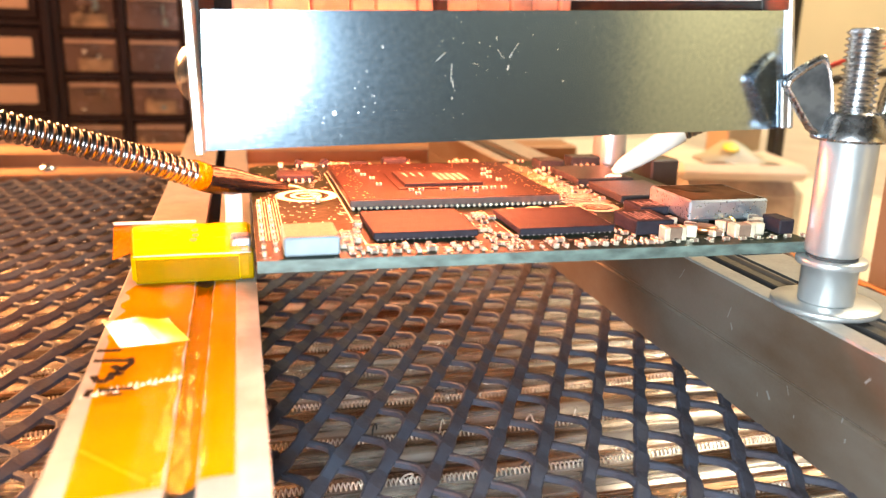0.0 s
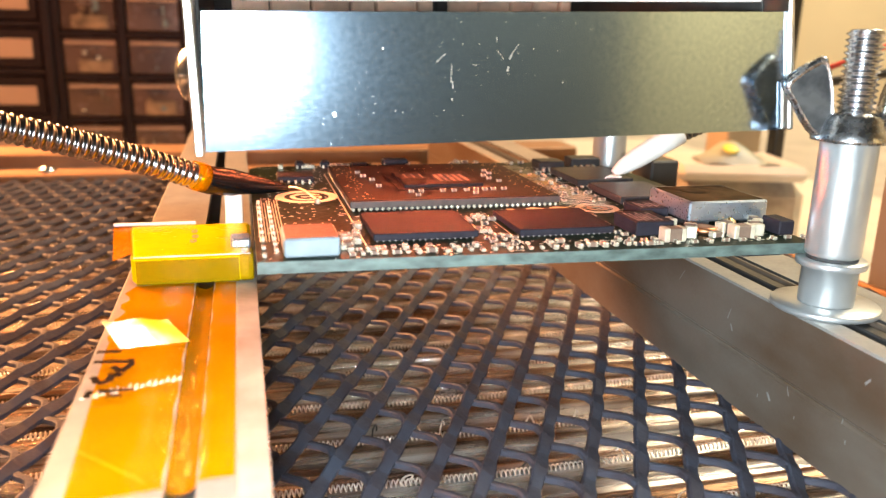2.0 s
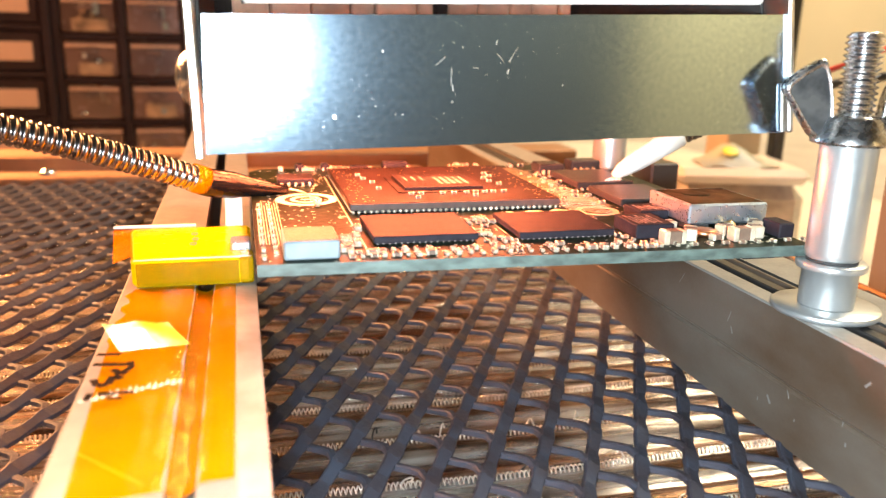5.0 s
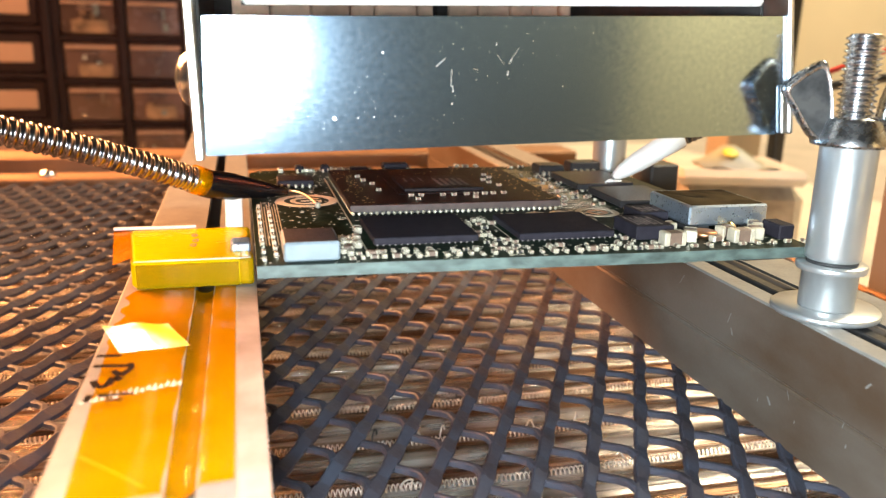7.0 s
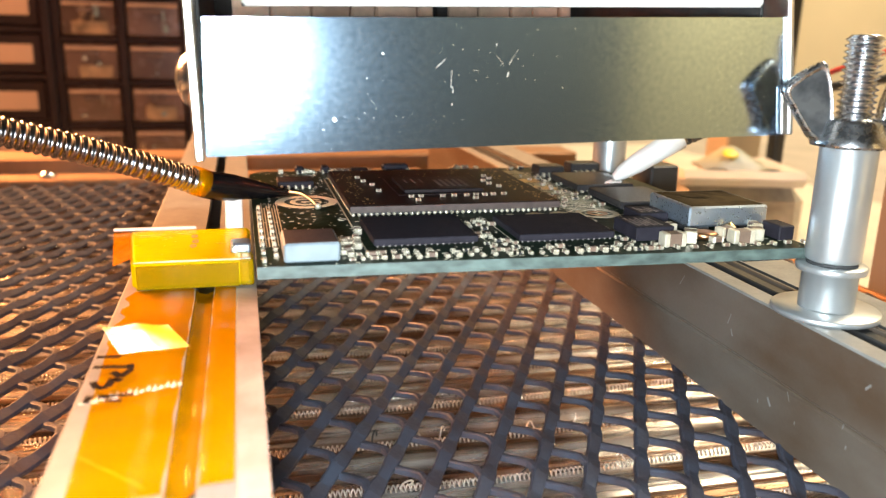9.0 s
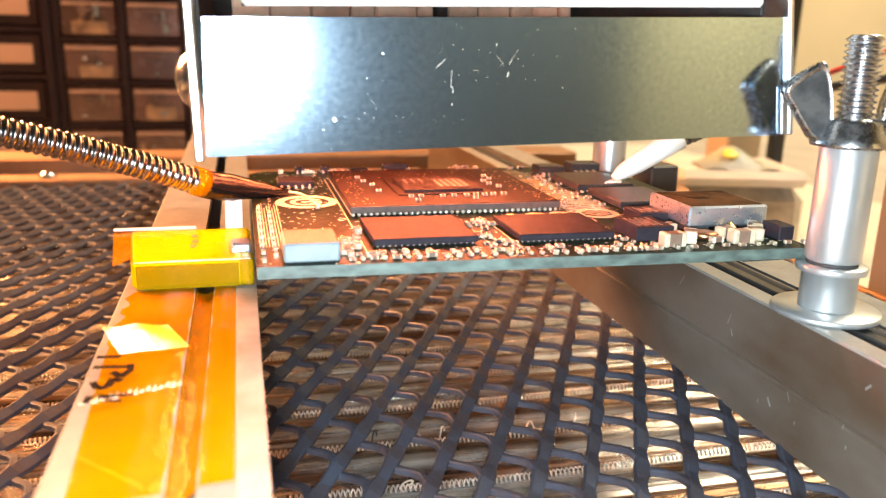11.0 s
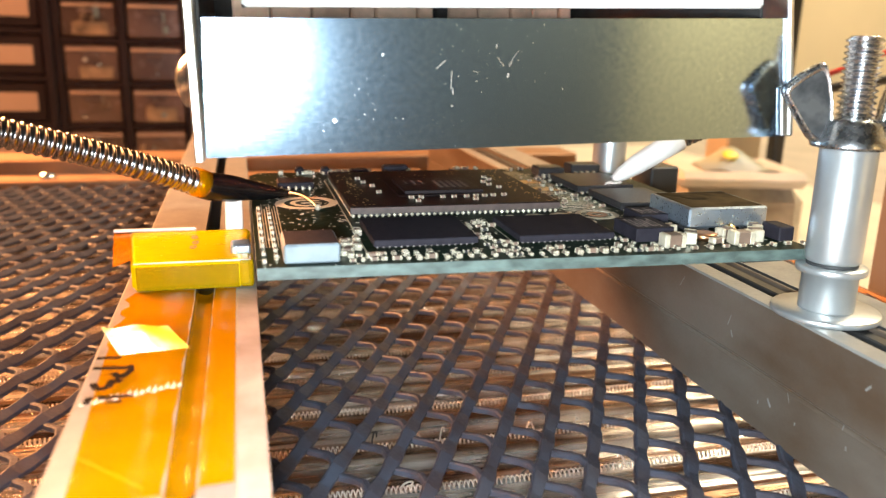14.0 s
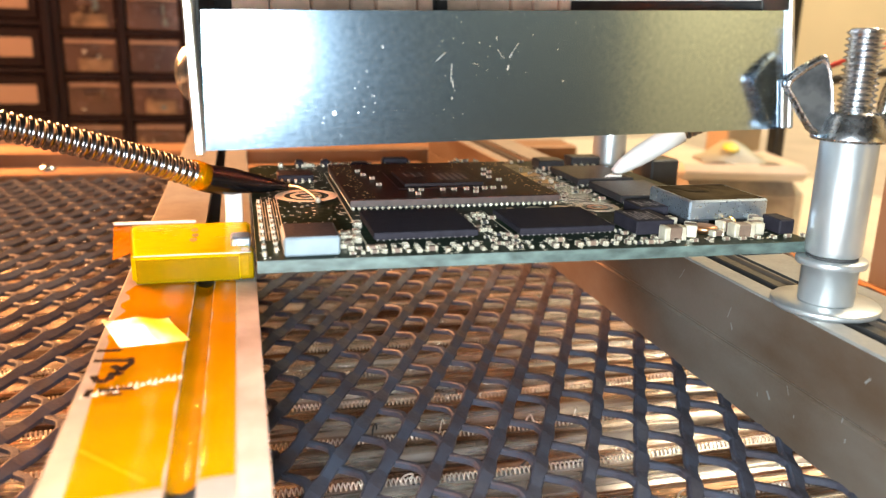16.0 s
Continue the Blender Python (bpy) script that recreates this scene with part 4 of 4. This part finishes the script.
def hood():
    # front sheet, narrower at the top
    bm = B()
    f = [(-5.5, 2.0, 0.0), (75.42, 2.0, 0.0), (73.52, 2.0, 16.4), (-4.7, 2.0, 16.4)]
    a = [bm.verts.new(p) for p in f]
    b = [bm.verts.new((x, y + 0.9, z)) for x, y, z in f]
    bm.faces.new(a)
    bk = bm.faces.new(b)
    for k in range(4):
        bm.faces.new([a[k], a[(k + 1) % 4], b[(k + 1) % 4], b[k]])
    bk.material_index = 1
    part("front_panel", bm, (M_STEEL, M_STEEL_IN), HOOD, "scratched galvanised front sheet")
    part("side_panel", box(B(), -6.75, 0.4, -0.4, -5.65, 88, 36, 0.25), M_SIDE, HOOD)
    part("side_panel", box(B(), 0, 1.2, 0.0, 0.9, 88, 36, 0.25), M_SIDE, HOOD, at=(75.45, 0, 0), turn=(0, -6.5, 0))
    part("corner_flange", box(B(), 0, 1.3, 0.1, 0.9, 1.9, 7.0, 0.15), M_SIDE, HOOD, at=(74.4, 0, 0), turn=(0, -6.5, 0))
    # inner sheets are added unseen, to soak up and hold back the glow
    part("lining", box(B(), -5.6, 7, -0.2, -5.2, 86, 35.5, 0.1), M_STEEL_IN, HOOD, "unseen black lining that keeps glow from bouncing")
    part("lining", box(B(), -0.5, 7, 0.2, -0.1, 86, 35.5, 0.1), M_STEEL_IN, HOOD, "unseen black lining that keeps glow from bouncing", (75.4, 0, 0), (0, -6.5, 0))
    part("back_panel", box(B(), -5.6, 86.2, 0, 71.0, 87.2, 36, 0.2), M_STEEL_IN, HOOD, "unseen back sheet, black so glow does not bounce")
    part("cover", box(B(), -6.7, 3, 36.2, 72.3, 88, 37.4, 0.3), M_STEEL_IN, HOOD, "unseen top sheet, black so glow stays inside")
    part("ceramic_strip", box(B(), -0.1, 3.2, 17.75, 71.0, 6.0, 36.0, 0.5), M_CERAMIC, HOOD, "white ceramic strip")
    rng = random.Random(5)
    x = -1.5
    # dark block put in for the shaded gap between the bricks
    part("gap_block", box(B(), 39.6, 69.6, 12, 42.2, 76, 31, 0.3), M_STEEL_IN, HOOD, "dark block standing for the gap between the bricks")
    while x < 69:
        w = min(rng.uniform(5, 9), 70.4 - x)
        if x < 39.5 < x + w:
            w = 39.5 - x
        if 39.4 < x < 42.3:
            x = 42.3
        part("brick", box(B(), x, 70 + rng.uniform(0, 0.8), 12, x + w - 0.3, 76, 33, 0.4), M_BRICK, HOOD)
        x += w
    for z, y in ((8.6, 14), (33, 14)):
        bm = lathe(B(), [(0.2, 2.4), (1.6, 2.2), (3.0, 1.5), (3.9, 0.4), (4.0, 0.0), (0.2, 0.0)][::-1], 24)
        part("screw", bm, M_ZINC, HOOD, "domed screw head", (-6.75, y - 1, z), (0, -90, 0))
    part("screw", lathe(B(), [(0.2, 0), (4.0, 0.0), (3.9, 0.4), (3.0, 1.5), (1.6, 2.2), (0.2, 2.4)], 24), M_ZINC, HOOD, "domed screw head", (74.35, 10, 17.5), (0, 83.5, 0))
    # scratches on the front sheet
    for x, z, w, h, turn in ((27.5, 9.5, 0.07, 2.2, 3), (27.7, 8.0, 0.1, 0.9, -4), (27.6, 6.0, 0.12, 0.3, 0), (34.6, 11.9, 0.06, 1.5, -38), (36.5, 12.4, 0.06, 2.2, 36), (36.1, 11.6, 0.09, 0.7, 30), (35.7, 10.0, 0.2, 0.6, 15), (26.0, 11.6, 0.08, 1.6, 50),
                             (11.2, 4.4, 0.4, 0.5, -20), (31.0, 10.6, 0.8, 0.05, 8), (34.0, 14.0, 0.1, 0.5, 10), (18.0, 13.0, 0.15, 0.3, 0), (44.0, 8.0, 0.15, 0.2, 0)):
        y, x, z = 2.0, x * 0.926 - 0.1, z * 0.926
        part("scratch", box(B(), -w / 2, -0.03, -h / 2, w / 2, 0.0, h / 2, 0.01), M_SIDE, HOOD, "", (x, y, z), (0, turn, 0))
    # unseen black shades, added to trap the tubes' glow when turned away
    shade = B()
    sh = []
    for k in range(19):
        a = radians(35 + 190 * k / 18)
        sh.append([shade.verts.new((xx, r * math.cos(a), r * math.sin(a))) for r in (4.9, 5.3) for xx in (-26, 26)])
    for p, q in zip(sh, sh[1:]):
        for i, j in ((0, 1), (1, 3), (3, 2), (2, 0)):
            shade.faces.new([p[i], p[j], q[j], q[i]])
    shade.faces.new([sh[0][i] for i in (0, 1, 3, 2)]), shade.faces.new([sh[-1][i] for i in (0, 1, 3, 2)])
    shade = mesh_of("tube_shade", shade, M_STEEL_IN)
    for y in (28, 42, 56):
        put("tube_shade", shade, HOOD, (27.0, y, 9.0), label="added black shade that traps the tube's glow")
    # unseen sheet, added so the white strip bounces no glow
    part("glow_baffle", box(B(), -0.1, 6.1, 17.75, 71.0, 6.5, 36.0, 0.1), M_STEEL_IN, HOOD, "added black sheet that keeps glow off the strip")
    # quartz tubes glowing on one half, added so that turning dims the heater
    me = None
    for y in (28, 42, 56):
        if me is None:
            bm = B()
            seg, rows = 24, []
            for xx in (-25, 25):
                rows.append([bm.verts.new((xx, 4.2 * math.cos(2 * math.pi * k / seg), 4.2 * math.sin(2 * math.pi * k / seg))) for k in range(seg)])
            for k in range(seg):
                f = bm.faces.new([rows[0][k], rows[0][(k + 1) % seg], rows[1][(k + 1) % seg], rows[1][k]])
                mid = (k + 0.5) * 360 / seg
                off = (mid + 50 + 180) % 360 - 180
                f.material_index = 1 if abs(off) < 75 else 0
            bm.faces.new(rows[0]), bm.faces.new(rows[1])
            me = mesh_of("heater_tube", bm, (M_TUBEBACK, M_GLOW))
        ob = put("heater_tube", me, HOOD, (27.0, y, 9.0), label="quartz heater tube, one half glowing, turned to dim the heater")
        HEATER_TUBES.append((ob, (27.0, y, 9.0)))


hood()

# ---- temperature probes ----


def hose(bm, pts, r, pitch):
    """Wound metal hose: a tube whose radius swells once a turn."""
    length, path = 0.0, [(0.0, pts[0])]
    for p, q in zip(pts, pts[1:]):
        length += (q - p).length
        path.append((length, q))
    out, rad, s, i = [], [], 0.0, 0
    step = pitch / 6
    shape = (0.80, 0.94, 1.0, 1.0, 0.95, 0.84)
    k = 0
    while s < length:
        while path[i + 1][0] < s:
            i += 1
        (a, p), (b, q) = path[i], path[i + 1]
        out.append(p.lerp(q, (s - a) / (b - a)))
        rad.append(r * shape[k % 6])
        s += step
        k += 1
    tube(bm, out, rad, 20)


def probes():
    t = thing("temperature_probe", "flexible metal-hose thermocouple with black tip resting on the board", "probe", group="thermocouple probes")
    pts = bezier((-64, 8, 22.5), (-44, 19, 18.6), (-22, 31, 10.9), (-7.2, 40.8, 3.2), 60)
    bm = B()
    hose(bm, pts, 2.25, 1.25)
    part("metal_hose", bm, M_HOSE, t, "worn shiny wound metal hose")
    part("sleeve", tube(B(), [(-8.0, 40.4, 3.6), (-7.0, 41.0, 3.2), (-3.0, 42.4, 2.4), (-1.5, 42.8, 2.2), (3.0, 44.2, 1.3), (6.5, 44.8, 0.9)], [2.4, 2.45, 2.35, 2.0, 1.3, 0.6], 18), M_SLEEVE, t, "glossy black shrink sleeve")
    part("tape_band", tube(B(), [(-9.6, 39.4, 4.5), (-8.6, 40.0, 4.0), (-7.6, 40.6, 3.5)], [2.42, 2.48, 2.44], 18), M_TAPE, t, "amber tape band round the hose end")
    part("bead_wire", tube(B(), bezier((6.2, 44.8, 0.9), (8, 43.0, 1.5), (9.5, 38, 1.5), (10.6, 33.8, 0.7), 10), 0.22, 6), M_WIRE, t, "bare thermocouple wire")
    part("bead", lathe(B(), [(0.1, -0.6), (0.5, -0.35), (0.6, 0), (0.5, 0.35), (0.1, 0.6)], 12), M_SOLDER, t, "bright thermocouple bead", (10.7, 33.4, 0.62))
    t = thing("temperature_probe", "thermocouple with white sleeve resting between the chips", "probe", group="thermocouple probes")
    pts = bezier((82.6, 43.4, 10.0), (87.5, 42.8, 12.2), (97, 42, 15.0), (120, 80, 20), 30)
    bm = B()
    hose(bm, pts, 1.9, 1.3)
    part("metal_hose", bm, M_HOSE, t, "worn shiny wound metal hose")
    part("sleeve", tube(B(), [(69.9, 44.6, 2.2), (71.6, 44.4, 3.4), (74.5, 44.1, 5.2), (79.5, 43.7, 8.2), (83.0, 43.4, 10.2)], [0.7, 1.5, 2.0, 2.2, 2.25], 18), M_CERAMIC, t, "white woven sleeve")
    for k in range(5):
        part("strand", tube(B(), [(69.9 + 0.2 * k, 44.6, 2.0), (68.6 + 0.5 * k, 43.6 - 0.3 * k, 1.9), (67.4 + 0.7 * k, 42.8, 1.66)], 0.16, 5), M_CERAMIC, t)


probes()

# ---- background ----


def drawer_cabinet(x, y, z, cols, rows, w, h, turn, cards, label):
    t = thing("parts_cabinet", label, "drawer cabinet", (x, y, z), (0, 0, turn))
    W, H, D = cols * w, rows * h, 140
    for k in range(cols + 1):
        part("upright", box(B(), k * w - 3, 0, 0, k * w + 3, D, H, 1), M_CAB, t)
    for k in range(rows + 1):
        part("shelf", box(B(), 0, 1, k * h - 2, W, D, k * h + 2, 1), M_CAB, t)
    part("back", box(B(), 0, D, 0, W, D + 3, H, 1), M_CAB, t)
    rng = random.Random(cols * 10 + rows)
    for i in range(cols):
        for j in range(rows):
            dr = part("drawer", box(B(), i * w + 4, 2, j * h + 3, (i + 1) * w - 4, 5, (j + 1) * h - 3, 1), M_DRAWER if not cards else M_CAB, t, "smoky drawer front")
            if cards:
                part("card", box(B(), i * w + 0.28 * w, 0.8, j * h + 0.30 * h, (i + 1) * w - 10, 1.8, j * h + 0.70 * h, 0.3), M_CARD, dr, "blank label card")
            else:
                part("lip", box(B(), i * w + 5, 0.6, (j + 1) * h - 7.5, (i + 1) * w - 5, 2, (j + 1) * h - 5.5, 0.5), M_CARD, dr, "pale top lip")
                part("pull", box(B(), i * w + w * 0.35, -6, j * h + 0.62 * h, i * w + w * 0.62, 2, j * h + 0.70 * h, 1), M_DRAWER, dr)
                for _ in range(rng.randint(1, 4)):
                    px, ph, pw = i * w + rng.uniform(7, w - 14), rng.uniform(2, 9), rng.uniform(1.5, 5)
                    pz = j * h + rng.uniform(4, h * 0.55)
                    part("stored_part", box(B(), px, 0.2, pz, px + pw, 1.8, pz + ph, 0.7), rng.choice((M_LOOSE, M_LOOSE, M_ZINC, M_CERAMIC, M_FERRITE)), dr, "small stored part")
                if rng.random() < 0.6:
                    part("filling", box(B(), i * w + 8 + rng.random() * 8, 0.5, j * h + 4, i * w + w * rng.uniform(0.55, 0.9), 1.8, j * h + h * rng.uniform(0.25, 0.5), 2), M_LOOSE, dr, "loose small parts")
    return t


drawer_cabinet(-131.1, 560, -BENCH, 7, 16, 45.8, 32, 0, False, "dark cabinet of smoky clear parts drawers")
drawer_cabinet(-221, 556, -BENCH, 1, 15, 84, 34, 0, True, "dark cabinet with label cards on its drawers")


def bin_box():
    t = thing("plastic_box", "milky plastic storage box with its lid shut", "storage box", (182, 208, -BENCH + 3), (0, 0, -14))
    part("tub", box(B(), 0, 0, 0, 58, 50, 40, 6), M_BOX_SIDE, t, "milky tub with things showing through")
    part("lid", box(B(), -0.4, -0.4, 40.1, 58.4, 50.4, 47, 3), M_BOX, t, "pale lid")
    p_ob = thing("packet", "crumpled yellow and green packet lying on the storage box", "packet", (198, 206, -24.9), (0, 0, -14))
    bm, rows = B(), []
    for i in range(9):
        u = i / 8
        rows.append([bm.verts.new((-4 + 34 * u, 2 + 28 * v, 0.1 + (9.5 - 11 * abs(u - 0.42)) * math.sin(math.pi * v) * math.sin(math.pi * min(1, 1.1 * u)) + 0.8 * math.sin(9 * u + 5 * v))) for v in (j / 8 for j in range(9))])
    for p, q in zip(rows, rows[1:]):
        for k in range(8):
            bm.faces.new([p[k], p[k + 1], q[k + 1], q[k]]).smooth = True
    part("wrapper", bm, M_GREEN, p_ob, "crumpled grey-green wrapper")
    part("yellow_face", lathe(B(), [(3.6, 0.0), (3.2, 0.4), (1.6, 0.6), (0.1, 0.65)], 16), M_YELLOW, p_ob, "yellow printed spot", (9.5, 9.5, 6.2), (28, 0, 0))


bin_box()


def clutter():
    thing("bench_mat", "pale cream mat on the bench beside the preheater", "mat", (152, -60, -BENCH), bm=box(B(), 0, 0, 0, 260, 700, 3, 1), material=M_PAPER)
    thing("wooden_block", "brown wooden block standing on the bench", "wood block", (158, 50, -BENCH + 3), bm=box(B(), 0, 0, 0, 26, 20, 78, 1), material=M_WOOD)
    thing("black_adapter", "black plastic power adapter on the rail", "adapter", (90.4, 66.5, -9.2), bm=box(B(), 0, 0, 0, 7.0, 10, 10, 0.4), material=M_BLACK)
    thing("tan_carton", "tan cardboard carton standing behind the box", "carton", (240, 262, -BENCH + 3), bm=box(B(), 0, 0, 0, 20, 20, 120, 1), material=M_CARTON)
    thing("black_upright", "dark upright standing behind the storage box", "upright", (270, 264, -BENCH), bm=box(B(), 0, 0, 0, 6, 8, 130, 1), material=M_BLACK)
    t = thing("wire_lead", "red test cable hanging beside the wall", "cable", group="leads")
    part("insulation", tube(B(), bezier((160, 123, 14), (178, 121, 19.6), (196, 118, 26.5), (240, 112, 46), 20), 0.9, 8), M_RED, t)
    t = thing("wire_lead", "thick black cable hanging beside the wall", "cable", group="leads")
    part("insulation", tube(B(), bezier((150, 124, 10), (178, 119, 16.6), (196, 116, 19.6), (240, 110, 24), 20), 1.5, 8), M_BLACK, t)


clutter()


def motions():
    # turning the half-glowing tubes to the board and away stands for heater pulses
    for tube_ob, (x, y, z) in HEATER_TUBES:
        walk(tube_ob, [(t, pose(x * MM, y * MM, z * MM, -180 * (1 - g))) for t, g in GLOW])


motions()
